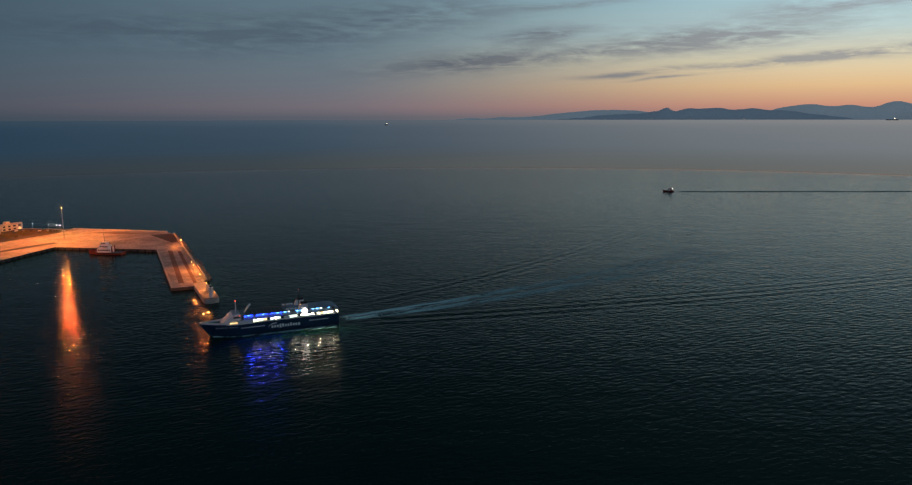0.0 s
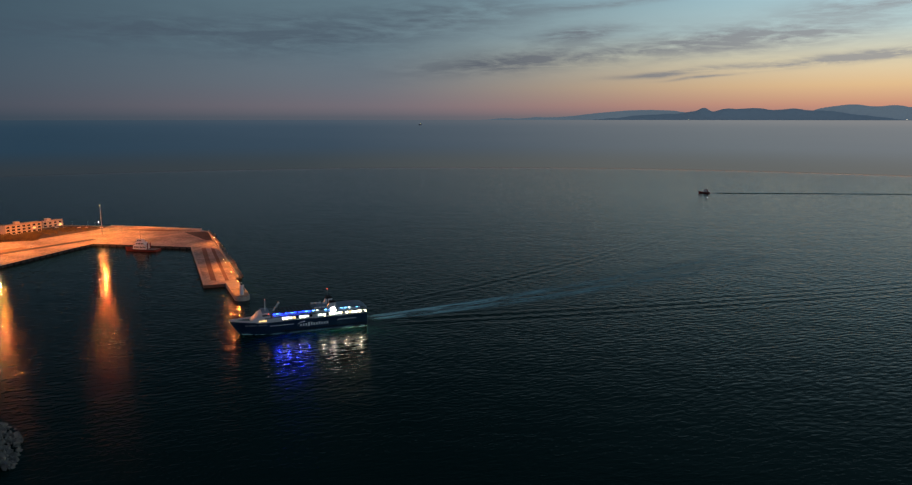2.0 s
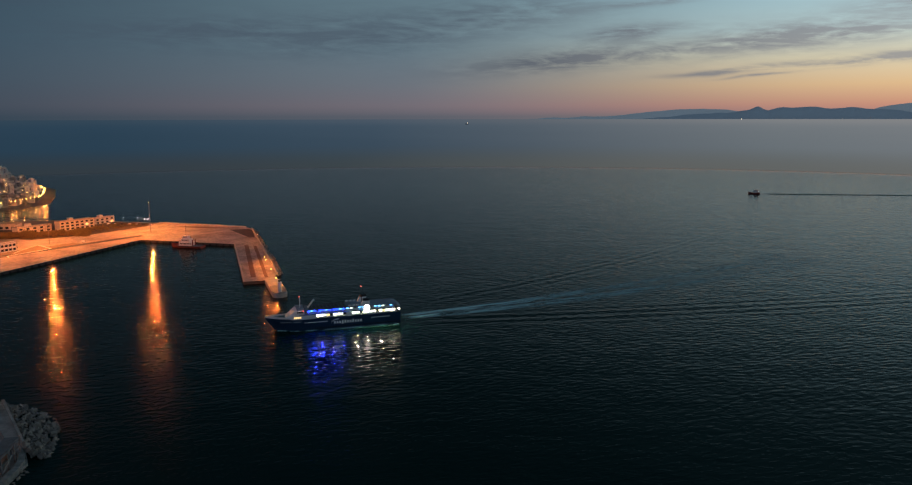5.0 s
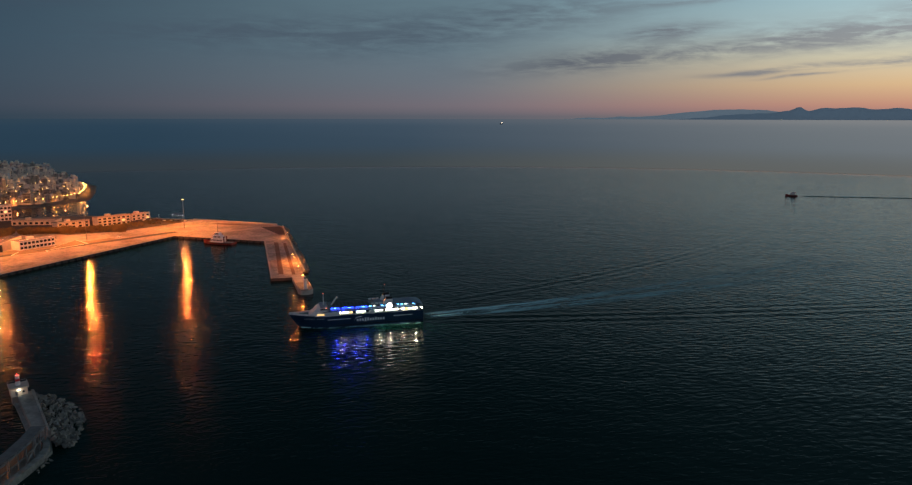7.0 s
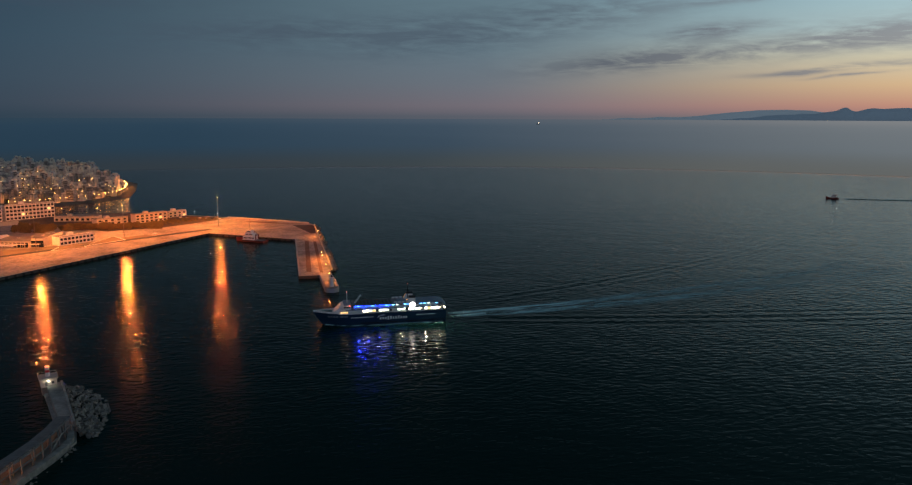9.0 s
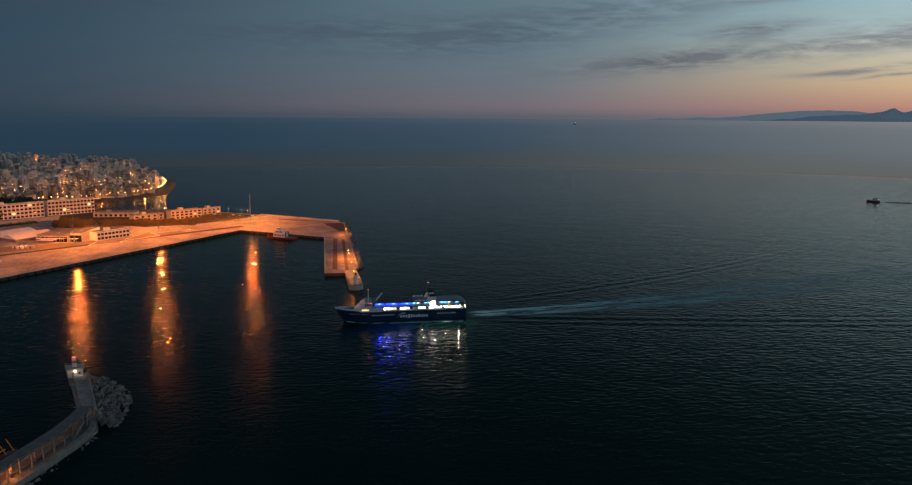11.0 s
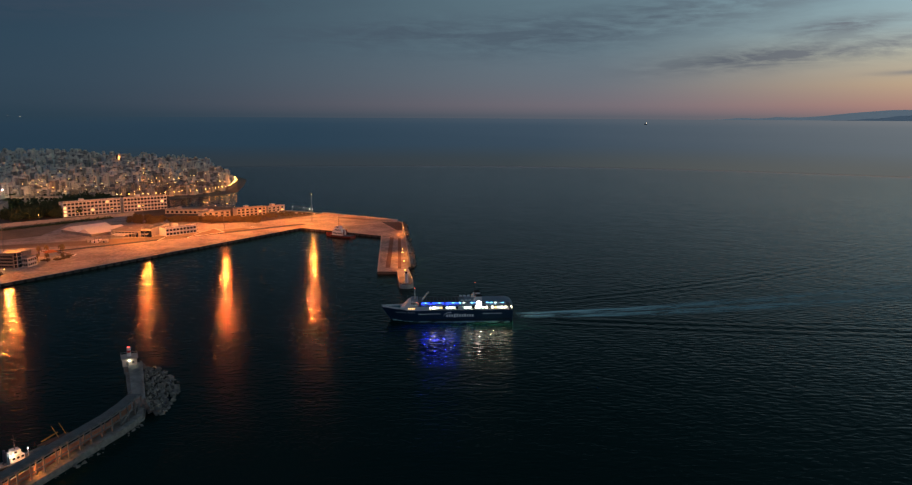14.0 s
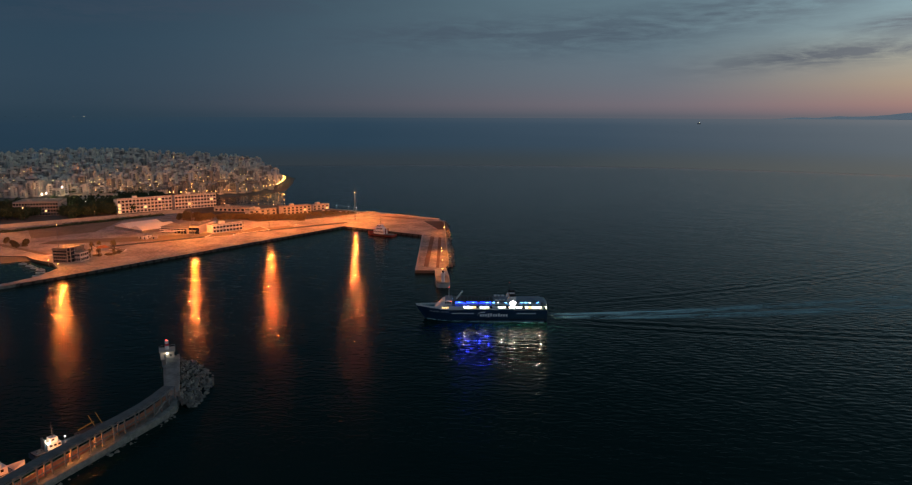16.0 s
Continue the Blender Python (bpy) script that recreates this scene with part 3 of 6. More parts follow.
# ---- quay and pier ----
QZ = 2.3
QUAY_POLY = [(-474, 362), (-463.5, 420), (-420, 720), (-310, 708), (-226.5, 544), (-207.5, 553), (-212, 584), (-246, 650), (-300, 745), (-334, 810), (-348, 820), (-468, 841),
             (-560, 848), (-600, 800), (-700, 790), (-760, 560), (-760, 428), (-593, 427), (-573, 436), (-554, 430), (-523, 427), (-498, 414), (-484, 385), (-483, 364)]
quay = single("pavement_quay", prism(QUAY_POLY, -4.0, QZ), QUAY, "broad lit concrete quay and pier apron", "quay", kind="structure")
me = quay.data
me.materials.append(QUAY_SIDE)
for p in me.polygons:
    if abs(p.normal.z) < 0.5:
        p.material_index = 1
single("pavement_mole", prism([(-490, 330), (-482, 330), (-474, 362), (-483, 364)], -4, QZ - 0.02), QUAY, "narrow concrete mole closing a small basin", "mole", kind="structure")
Q = QZ + 0.004
single("road_lane_pier", prism([(-297, 704), (-292, 703), (-223, 561), (-228, 562)], Q, Q + 0.004), RUST, "reddish dark worn lane along the pier", kind="structure")
single("road_lane_pier_side", prism([(-287, 703), (-283, 702), (-213, 562), (-216, 562)], Q, Q + 0.004), RUST, "reddish worn wheel track along the pier", kind="structure")
single("road_asphalt_patch", prism([(-358, 800), (-338, 808), (-330, 800), (-306, 752), (-312, 750), (-330, 770)], Q, Q + 0.006), ASPHALT, "dark asphalt triangle at the pier root", kind="structure")
single("road_asphalt_streak", prism([(-440, 818), (-400, 818), (-356, 812), (-400, 806)], Q, Q + 0.006), RUST, "dark worn streak on the quay apron", kind="structure")
single("road_quay", prism([(-620, 480), (-520, 560), (-468, 690), (-480, 695), (-530, 600), (-628, 500)], Q, Q + 0.005), EARTH, "worn roadway across the quay", kind="structure")

single("road_quay_lane", prism([(-556, 500), (-548, 497), (-441, 722), (-430, 745), (-438, 748), (-450, 728)], Q, Q + 0.007), ASPHALT, "dark worn lane along the quay apron", kind="structure")
single("road_yard", prism([(-735, 545), (-660, 500), (-640, 560), (-690, 640)], Q, Q + 0.006), EARTH, "dusty yard behind the quay", kind="structure")
for (x0, y0), (x1, y1) in (((-463.5, 420), (-420, 720)), ((-420, 720), (-310, 708)), ((-310, 708), (-226.5, 544)), ((-226.5, 544), (-207.5, 553))):
    cop = thing("trim_coping", along((x0, y0), (x1, y1), QZ), "pale concrete coping stones on the quay edge", "coping", kind="structure")
    cl = math.hypot(x1 - x0, y1 - y0)
    for i in range(int(cl / 5)):
        part("coping_stone", box(cl * i / int(cl / 5), cl * (i + 1) / int(cl / 5) - 0.05, 0.1, 1.5, 0.0, 0.28, 0.04), CONCRETE, cop)

single("ground_peninsula", prism([(-534, 703), (-495.5, 738), (-477, 782), (-469, 808), (-469, 837), (-560, 846), (-598, 800), (-690, 786), (-700, 740), (-600, 712)], Q, Q + 0.05), DARKEARTH, "dark scrubby ground of the peninsula behind the quay", kind="structure")
for a, b in (((-534, 703), (-495.5, 738)), ((-495.5, 738), (-477, 782)), ((-477, 782), (-469, 808))):
    kb = math.hypot(b[0] - a[0], b[1] - a[1])
    single("trim_kerb", box(0, kb, -0.3, 0.3, 0, 0.35, 0.05), CONCRETE, "pale kerb between quay and scrub", kind="structure", m=along(a, b, QZ))

# low wall along the seaward edge of the quay
wall = thing("wall_seaward", along((-468, 840), (-346, 820), QZ), "low lit concrete wave wall on the quay edge", "wall", kind="structure")
for i in range(20):
    part("panel", box(i * 6.15, i * 6.15 + 6.1, -0.5, 0.5, 0, 1.3 + 0.06 * (i % 3), 0.06), CONCRETE, wall)


# ---- pier parapet, rocks, end light ----
def stone_mesh(k):
    rnd = random.Random(k)
    bm = bmesh.new()
    sx, sy, sz = rnd.uniform(0.8, 1.35), rnd.uniform(0.65, 1.0), rnd.uniform(0.45, 0.8)
    for i in range(13):          # a quarried block: the hull of a few corners
        c = Vector([rnd.choice((-1, 1)) * rnd.uniform(0.45, 1.0) for _ in range(3)])
        bm.verts.new((c.x * sx, c.y * sy, c.z * sz))
    hull = bmesh.ops.convex_hull(bm, input=bm.verts[:])
    bmesh.ops.delete(bm, geom=[v for v in bm.verts if not v.link_faces], context="VERTS")
    bmesh.ops.recalc_face_normals(bm, faces=bm.faces[:])
    return mesh_of("stone", bm, ROCK)


STONES = [stone_mesh(k) for k in range(14)]


def rock_bank(name, n, place, size, label, seed):
    root = thing(name, pose(0, 0, 0), label, "rock bank")
    rnd = random.Random(seed)
    for i in range(n):
        x, y, z = place(rnd)
        s = size[0] + (size[1] - size[0]) * rnd.random() ** 1.6
        m = Matrix.LocRotScale((x, y, z), Euler((rnd.uniform(0, 6), rnd.uniform(0, 6), rnd.uniform(0, 6))), (s, s, s * rnd.uniform(0.7, 1)))
        shared("stone", rnd.choice(STONES), root, m)
    return root


def pier_outer(rnd):
    t, w = rnd.random(), rnd.uniform(0.2, 5.0)
    ax, ay, bx, by = -212.0, 580.0, -335.0, 811.0
    return ax + (bx - ax) * t + 0.88 * w, ay + (by - ay) * t + 0.48 * w, 1.9 - 0.5 * w


rock_bank("pier_rock_armour", 220, pier_outer, (0.9, 2.0), "pale boulders heaped along the outer side of the pier", 3)

parapet = thing("pier_parapet", along((-209, 572), (-333, 806), QZ), "pale concrete parapet on the seaward pier edge", "parapet", kind="structure")
for i in range(33):
    part("panel", box(i * 8, i * 8 + 7.95, -0.45, 0.45, 0, 2.2, 0.05), CONCRETE, parapet)

head = thing("concrete_pier_end", pose(-183.5, 511.8, 0, 0, 0, 29), "rounded concrete pier head with a small white light tower", "pier head")
pts = [(-5.4 * math.cos(a), -5.6 * math.sin(a)) for a in np.linspace(0, math.pi, 13)]
hp = [(x, y) for x, y in pts] + [(5.6, 22), (4.5, 56), (-5.4, 50)]
bm = prism(hp, -4, 3.2)
part("base", bm, CONCRETE, head)
part("rim", prism([(0.93 * x, 0.93 * y) for x, y in pts] + [(4.6, 22), (-4.8, 22)], 3.2, 3.7), DARKCONC, head)
lt = part("light_tower", cyl(1.5, 3.7, 10.5, 14, 1.2), WHITE, head, "white tapered light tower")
part("gallery", cyl(1.8, 10.5, 10.9, 14), WHITE, lt)
part("lantern", cyl(0.7, 10.9, 12.4, 10), GLASS, lt)
part("cap", cyl(0.9, 12.4, 13.0, 10, 0.2), STEEL, lt)

# quay fenders
fend = mesh_of("fender", box(-1.0, 1.0, -0.35, 0.35, -1.2, 1.0, 0.1), RUBBER)
edge = [((-474, 362), (-463.5, 420)), ((-463.5, 420), (-420, 720)), ((-420, 720), (-310, 708))]
for a, b in edge:
    L = math.hypot(b[0] - a[0], b[1] - a[1])
    n = int(L / 7.5)
    for i in range(n):
        t = (i + 0.5) / n
        ob = new("fender", fend)
        ob.matrix_basis = along((a[0] + (b[0] - a[0]) * t, a[1] + (b[1] - a[1]) * t), b, 1.0) @ pose(0, -0.36, 0)
        tagged(ob, "black rubber fender on the quay wall", "fender", "quay fenders")


# ---- lamps ----
def mast_lamp(x, y, top, watts, heads=6):
    root = thing("mast_lamp", pose(x, y, QZ), "tall steel floodlight mast with lit sodium lamps on the quay", "lamp mast", "floodlight masts")
    h = top - QZ
    part("foot", cyl(0.7, 0, 0.5, 12), CONCRETE, root)
    part("pole", cyl(0.34, 0.5, h, 10, 0.16), POLE, root)
    for i in range(heads):
        a = 2 * math.pi * i / heads
        f = part("floodlight", box(-0.17, 0.17, -0.15, 0.15, -0.22, 0.14, 0.04), POLE, root)
        f.matrix_basis = pose(0.42 * math.cos(a), 0.42 * math.sin(a), h - 0.75, 0, 0, math.degrees(a))
        part("lens", box(-0.18, 0.18, -0.15, 0.15, -0.3, -0.223), LAMP_ON, f, "glowing sodium lens")
    point_lamp("lamp_light", (x, y, top + 0.7), watts * 1.55, SODIUM, 0.55)
    return root


# the last two masts stand unseen at the left, added to light the quay
for x, y, top, w in ((-439, 771, 37.2, 240000), (-493, 675, 37.0, 215000), (-518.5, 583, 35.5, 170000), (-536, 443, 33.9, 125000), (-700, 470, 30.0, 90000), (-790, 440, 30, 60000)):
    mast_lamp(x, y, top, w)


def street_lamp(x, y, z, h, watts, colour=SODIUM, mat=LAMP_SMALL, label="lit sodium street lamp on a thin post", r=0.32, light=True):
    root = thing("street_lamp", pose(x, y, z), label, "street lamp", "street lamps")
    part("post", cyl(0.12, 0, h, 6, 0.08), STEEL, root)
    part("globe", ball(r, (0, 0, h + r), 1), mat, root)
    if light:
        point_lamp("lamp_light", (x, y, z + h + 2.4 * r + 0.3), watts, colour, 0.3)
    return root


for x, y, h, w in ((-294, 730.5, 6, 15000), (-238.2, 615.2, 6, 13000), (-231.4, 602.1, 6, 13000), (-212, 566, 6, 9000), (-193.2, 529.5, 7, 12000)):
    street_lamp(x, y, QZ, h, w, r=0.36)
for x, y in ((-535, 846), (-520, 846), (-499, 844), (-486, 838), (-480, 835)):
    street_lamp(x, y, QZ, 5, 250, (1, 0.75, 0.45), LAMP_WHITE, "lit pale lamp on a short post", 0.24)


# ---- the ferry ----
def hull_half(x):
    """Half beam of the hull at deck level; x forward, bow at +43."""
    return 7.4 * (1 - max(0.0, (x - 14) / 29.0) ** 2.2) if x < 43 else 0.0


def loft(sections, closed_ends=True):
    bm = bmesh.new()
    rows = [[bm.verts.new(p) for p in s] for s in sections]
    for a, b in zip(rows, rows[1:]):
        for i in range(len(a) - 1):
            bm.faces.new((a[i], a[i + 1], b[i + 1], b[i]))
    if closed_ends:
        bm.faces.new(rows[0])
        bm.faces.new(rows[-1][::-1])
    bmesh.ops.recalc_face_normals(bm, faces=bm.faces[:])
    return bm


ROUND_SIGN = glow("round_sign_light", (1.0, 0.88, 0.9), 12.0)


def ferry(m):
    root = thing("ferry", m, "navy blue and white passenger ferry under way with lit decks", "ferry")
    # hull
    secs = []
    for x in np.linspace(-40, 43, 42):
        f = float(x)
        top = 7.4 + 1.3 * max(0.0, (f - 10) / 33) ** 2
        hb = max(hull_half(f), 0.12)
        rake = 8.0 * max(0.0, (f - 20) / 23) ** 2
        wl = max(0.08, hull_half(min(f + 0.35 * rake + 3.0 * max(0, (f - 10) / 33), 43)) * 0.9)
        keel = -2.0
        def px(z):
            return f - rake * (1 - (z + 2) / (top + 2)) * 0.9
        s = [(px(top), -hb, top), (px(4), -(hb * 0.6 + wl * 0.4), 4.0), (px(0), -wl, 0.0), (px(keel), -wl * 0.7, keel), (px(keel), wl * 0.7, keel), (px(0), wl, 0.0), (px(4), hb * 0.6 + wl * 0.4, 4.0), (px(top), hb, top)]
        secs.append(s)
    hull = part("hull", loft(secs), NAVY, root, "navy blue steel hull")
    # foredeck with bulwark
    fd = [[(float(x), -hull_half(float(x)) + 0.25, 7.5 + 1.3 * max(0.0, (x - 10) / 33) ** 2 - 0.05), (float(x), hull_half(float(x)) - 0.25, 7.5 + 1.3 * max(0.0, (x - 10) / 33) ** 2 - 0.05)] for x in np.linspace(14, 41.5, 14)]
    part("foredeck", loft(fd, False), GREENDECK, root, "green painted foredeck")
    for sy in (-1, 1):
        bw = []
        for x in np.linspace(20, 42.8, 14):
            t = 7.4 + 1.3 * ((x - 10) / 33) ** 2
            y = sy * max(hull_half(float(x)), 0.12)
            bw.append([(float(x), y, t), (float(x), y, t + 1.1), (float(x), y - sy * 0.15, t + 1.1), (float(x), y - sy * 0.15, t)])
        part("bulwark", loft(bw), WHITE, root, "white bow bulwark")
        part("stripe", box(6, 20, sy * 7.42 - 0.03, sy * 7.42 + 0.03, 5.0, 5.45), MARK, hull, "white stripe")
        part("stripe", box(-33, -21, sy * 7.42 - 0.03, sy * 7.42 + 0.03, 5.0, 5.45), MARK, hull, "white stripe")
        # plain shapes where the company's mark stands
        arc = bmesh.new()
        for i in range(9):
            a0, a1 = math.pi * (0.5 + 0.055 * i), math.pi * (0.5 + 0.055 * (i + 1))
            w0, w1 = 0.75 * (1 - i / 11), 0.75 * (1 - (i + 1) / 11)
            ps = [(-1.0 - 5.0 * math.cos(a), 3.6 + 2.9 * math.sin(a) - w) for a, w in ((a0, 0), (a1, 0), (a1, w1), (a0, w0))]
            vs = [arc.verts.new((px, sy * 7.46, pz)) for px, pz in ps]
            arc.faces.new(vs if sy > 0 else vs[::-1])
        part("mark", arc, MARK, hull, "white swoosh mark")
        for i in range(11):
            x0 = 2.2 - 1.62 * i
            t = 2.1 if i in (3, 4, 7) else 1.6
            part("mark", box(x0 - 1.15, x0, sy * 7.44 - 0.03, sy * 7.44 + 0.03, 3.2 - (0.5 if i == 3 else 0), 3.2 + t), MARK, hull, "plain white block of a hull mark")
        for i in range(13):
            x0 = 34.0 - 0.95 * i
            if i == 7:
                continue
            y0 = sy * (hull_half(x0 - 0.35) * 0.985 + 0.02)
            part("name_bar", box(x0 - 0.6, x0, y0 - 0.1, y0 + 0.1, 5.6, 6.3), DIM_MARK, hull, "small pale bar of the ship's name")
        part("rubbing_strake", box(-39.5, 14, sy * 7.4 - 0.1, sy * 7.4 + 0.15, 1.2, 1.6), BLACK, hull)
    # lit lower passenger deck: wall, openings, posts
    part("lower_deck_house", box(-38, 20, -6.3, 6.3, 7.4, 10.0), WHITE, root, "white deckhouse wall")
    for sy in (-1, 1):
        for i, x0 in enumerate(np.arange(-36.4, 12.4, 2.05)):
            kind = (LIT_DECK, LIT_SALOON, GLASS, LIT_DECK, LIT_COOL, LIT_DECK, LIT_SALOON, LIT_WARM, GLASS)[(i * 5 + i // 3) % 9]
            if -9.4 < x0 < -6.4:
                continue
            part("deck_opening", box(float(x0), float(x0) + 1.75, sy * 6.32 - 0.03, sy * 6.32 + 0.03, 8.35, 9.7), kind, root, "lit deck window" if kind is not GLASS else "dark deck window")
        for x in np.arange(-37, 20, 2.85):
            part("deck_post", box(float(x) - 0.12, float(x) + 0.12, sy * 7.1 - 0.1, sy * 7.1 + 0.1, 7.4, 10.0), WHITE, root)
        part("side_screen", box(13, 22, sy * 7.2 - 0.08, sy * 7.2 + 0.08, 7.4, 9.9), WHITE, root, "white side plating")
        part("side_screen", box(-9.2, -6.8, sy * 7.2 - 0.08, sy * 7.2 + 0.08, 7.4, 9.9), WHITE, root, "white side plating")
        part("side_screen", box(-27, -19, sy * 7.22 - 0.08, sy * 7.22 + 0.08, 7.4, 8.6), WHITE, root, "white side plating")
        part("rail", box(-38, 13, sy * 7.25 - 0.05, sy * 7.25 + 0.05, 8.35, 8.45), WHITE, root)
    part("upper_deck", box(-39.5, 23, -7.3, 7.3, 10.0, 10.3, 0.08), GREYDECK, root, "grey upper deck")
    # blue-lit upper deck
    part("upper_deck_house", box(-5, 18, -4.6, 4.6, 10.3, 12.6), WHITE, root, "white upper deckhouse")
    part("upper_deck_house", box(-36, -5, -5.2, 5.2, 10.3, 12.6), WHITE, root, "white upper deckhouse")
    for sy in (-1, 1):
        for i in range(13):
            x0 = 17.4 - 1.75 * i
            part("blue_light", box(x0 - 1.0, x0, sy * 4.64 - 0.03, sy * 4.64 + 0.03, 11.2 + 0.4 * (i * 3 % 4) / 3, 12.1 + 0.1 * (i % 3)), (LED_BLUE, LED_CYAN, LED_BLUE, SHUTTER, LED_BLUE)[i % 5], root, "blue glowing deck light")
        for i in range(12):
            x0 = -6.0 - 2.5 * i
            part("pale_light", box(x0 - 1.3, x0, sy * 5.24 - 0.03, sy * 5.24 + 0.03, 11.6, 12.15), (LED_CYAN, LIT_SALOON, SHUTTER, LED_CYAN)[i % 4], root, "pale cyan deck light")
        for x in np.arange(-38, 20, 3.6):
            part("awning_post", box(float(x) - 0.08, float(x) + 0.08, sy * 6.9 - 0.08, sy * 6.9 + 0.08, 10.3, 12.7), WHITE, root)
        part("rail", box(-39, 20, sy * 7.2 - 0.04, sy * 7.2 + 0.04, 11.3, 11.38), WHITE, root)
        part("rail", box(-39, 20, sy * 7.2 - 0.04, sy * 7.2 + 0.04, 10.8, 10.86), WHITE, root)
    roofbm = box(-10, 19, -7.0, 7.0, 12.7, 13.0, 0.08)
    part("awning_roof", roofbm, GREYDECK, root, "grey awning roof")
    for i in range(10):
        part("roof_panel", box(-6 + 2.3 * i, -4.2 + 2.3 * i, -6.6, -0.4, 13.0, 13.15), BLACK, root, "dark roof panel")
        part("roof_panel", box(-6 + 2.3 * i, -4.2 + 2.3 * i, 0.4, 6.6, 13.0, 13.15), BLACK, root, "dark roof panel")
    part("after_roof", box(-36, -10, -7.0, 7.0, 12.7, 13.1, 0.1), SLATE, root, "slate blue after roof")
    can = [[(x, -7.0, 10.4), (x, -6.9, z - 1.4), (x, -5.2, z - 0.3), (x, 0, z), (x, 5.2, z - 0.3), (x, 6.9, z - 1.4), (x, 7.0, 10.4)] for x, z in ((-30.0, 13.6), (-35, 13.9), (-38.5, 13.2), (-40, 11.8))]
    canopy = [[p for p in s[1:6]] for s in can]
    part("stern_canopy", loft(canopy, False), SLATE, root, "rounded slate blue stern canopy")
    part("stern_light", box(-39.9, -39.7, -5.5, 5.5, 7.9, 9.5), LIT_DECK, root, "bright lit stern opening")
    part("transom_gate", box(-40.5, -40.05, -4.5, 4.5, 1.0, 7.0, 0.1), NAVY, root, "navy stern gate")
    # bridge
    br = [[(20, -7.0, 10.3), (20, -7.0, 13.2), (20, 7.0, 13.2), (20, 7.0, 10.3)], [(25, -6.6, 10.3), (23.6, -6.6, 13.2), (23.6, 6.6, 13.2), (25, 6.6, 10.3)], [(28.5, -4.2, 10.0), (26.0, -4.4, 12.6), (26.0, 4.4, 12.6), (28.5, 4.2, 10.0)]]
    part("bridge", loft(br), WHITE, root, "white wheelhouse")
    fr = [[(20, -7.2, 7.4), (20, -7.2, 10.3), (20, 7.2, 10.3), (20, 7.2, 7.4)], [(27, -6.4, 7.4), (26, -6.4, 10.3), (26, 6.4, 10.3), (27, 6.4, 7.4)], [(31.5, -3.6, 7.4), (28.8, -4.2, 10.1), (28.8, 4.2, 10.1), (31.5, 3.6, 7.4)]]
    part("front_house", loft(fr), WHITE, root, "white raked front")
    for sy in (-1, 1):
        for i in range(4):
            part("bridge_window", box(20.4 + 1.0 * i, 21.2 + 1.0 * i, sy * 6.95 - 0.06, sy * 6.95 + 0.06, 11.6, 12.6), GLASS, root)
        for i in range(5):
            part("front_window", box(20.6 + 1.2 * i, 21.3 + 1.2 * i, sy * (7.22 - 0.1 * i) - 0.05, sy * (7.22 - 0.1 * i) + 0.05, 8.3, 9.1), LIT_WARM, root, "lit cabin window")
        part("side_lamp", ball(0.2, (20.5, sy * 7.2, 12.9), 1), LAMP_RED if sy > 0 else LED_CYAN, root)
    part("bridge_roof", box(19.6, 24.2, -7.1, 7.1, 13.2, 13.5, 0.08), SLATE, root)
    mast = part("mast", cyl(0.28, 13.4, 20.5, 8, 0.12, at=(21.8, 0)), WHITE, root, "white foremast")
    part("mast_lamp", ball(0.25, (21.8, 0, 20.7), 1), LAMP_RED, mast, "glowing red masthead lamp")
    part("yard", box(21.7, 21.9, -2.2, 2.2, 18.3, 18.5), WHITE, mast)
    arch = part("radar_arch", tube((17.0, 0, 13.0), (13.6, 0, 17.6), 0.5, 6), WHITE, root, "raked white radar arm")
    part("radar_bar", box(13.0, 13.5, -2.0, 2.0, 17.6, 17.9), WHITE, arch)
    # funnels and after mast
    for sy in (-1, 1):
        fn = [[(-14.5, sy * 5.6 - 1.4, 13.0), (-14.5, sy * 5.6 + 1.4, 13.0), (-20.5, sy * 5.6 + 1.4, 13.0), (-20.5, sy * 5.6 - 1.4, 13.0), (-14.5, sy * 5.6 - 1.4, 13.0)],
              [(-16.2, sy * 5.6 - 1.1, 16.2), (-16.2, sy * 5.6 + 1.1, 16.2), (-20.5, sy * 5.6 + 1.1, 16.2), (-20.5, sy * 5.6 - 1.1, 16.2), (-16.2, sy * 5.6 - 1.1, 16.2)]]
        fu = part("funnel", loft(fn, False), WHITE, root, "white funnel casing")
        part("funnel_top", box(-20.4, -16.4, sy * 5.6 - 1.05, sy * 5.6 + 1.05, 16.0, 17.6, 0.2), BLACK, fu, "black funnel top")
        dk = bmesh.new()
        c = [dk.verts.new((-18.5 + 1.75 * math.cos(2 * math.pi * i / 24), sy * 7.16, 11.7 + 1.75 * math.sin(2 * math.pi * i / 24))) for i in range(24)]
        c2 = [dk.verts.new((v.co.x, sy * 6.96, v.co.z)) for v in c]
        dk.faces.new(c)
        for i in range(24):
            dk.faces.new((c[i], c[(i + 1) % 24], c2[(i + 1) % 24], c2[i]))
        part("round_sign", dk, ROUND_SIGN, root, "round glowing white sign")
        part("sign_pillar", box(-20.6, -16.2, sy * 6.5 - 0.4, sy * 6.5 + 0.4, 10.3, 13.0), WHITE, root)
    am = part("after_mast", cyl(0.3, 13.0, 24.0, 8, 0.1, at=(-16.5, 0)), BLACK, root, "dark after mast")
    part("mast_lamp", ball(0.18, (-16.5, 0, 24.1), 1), LAMP_RED, am, "red lamp")
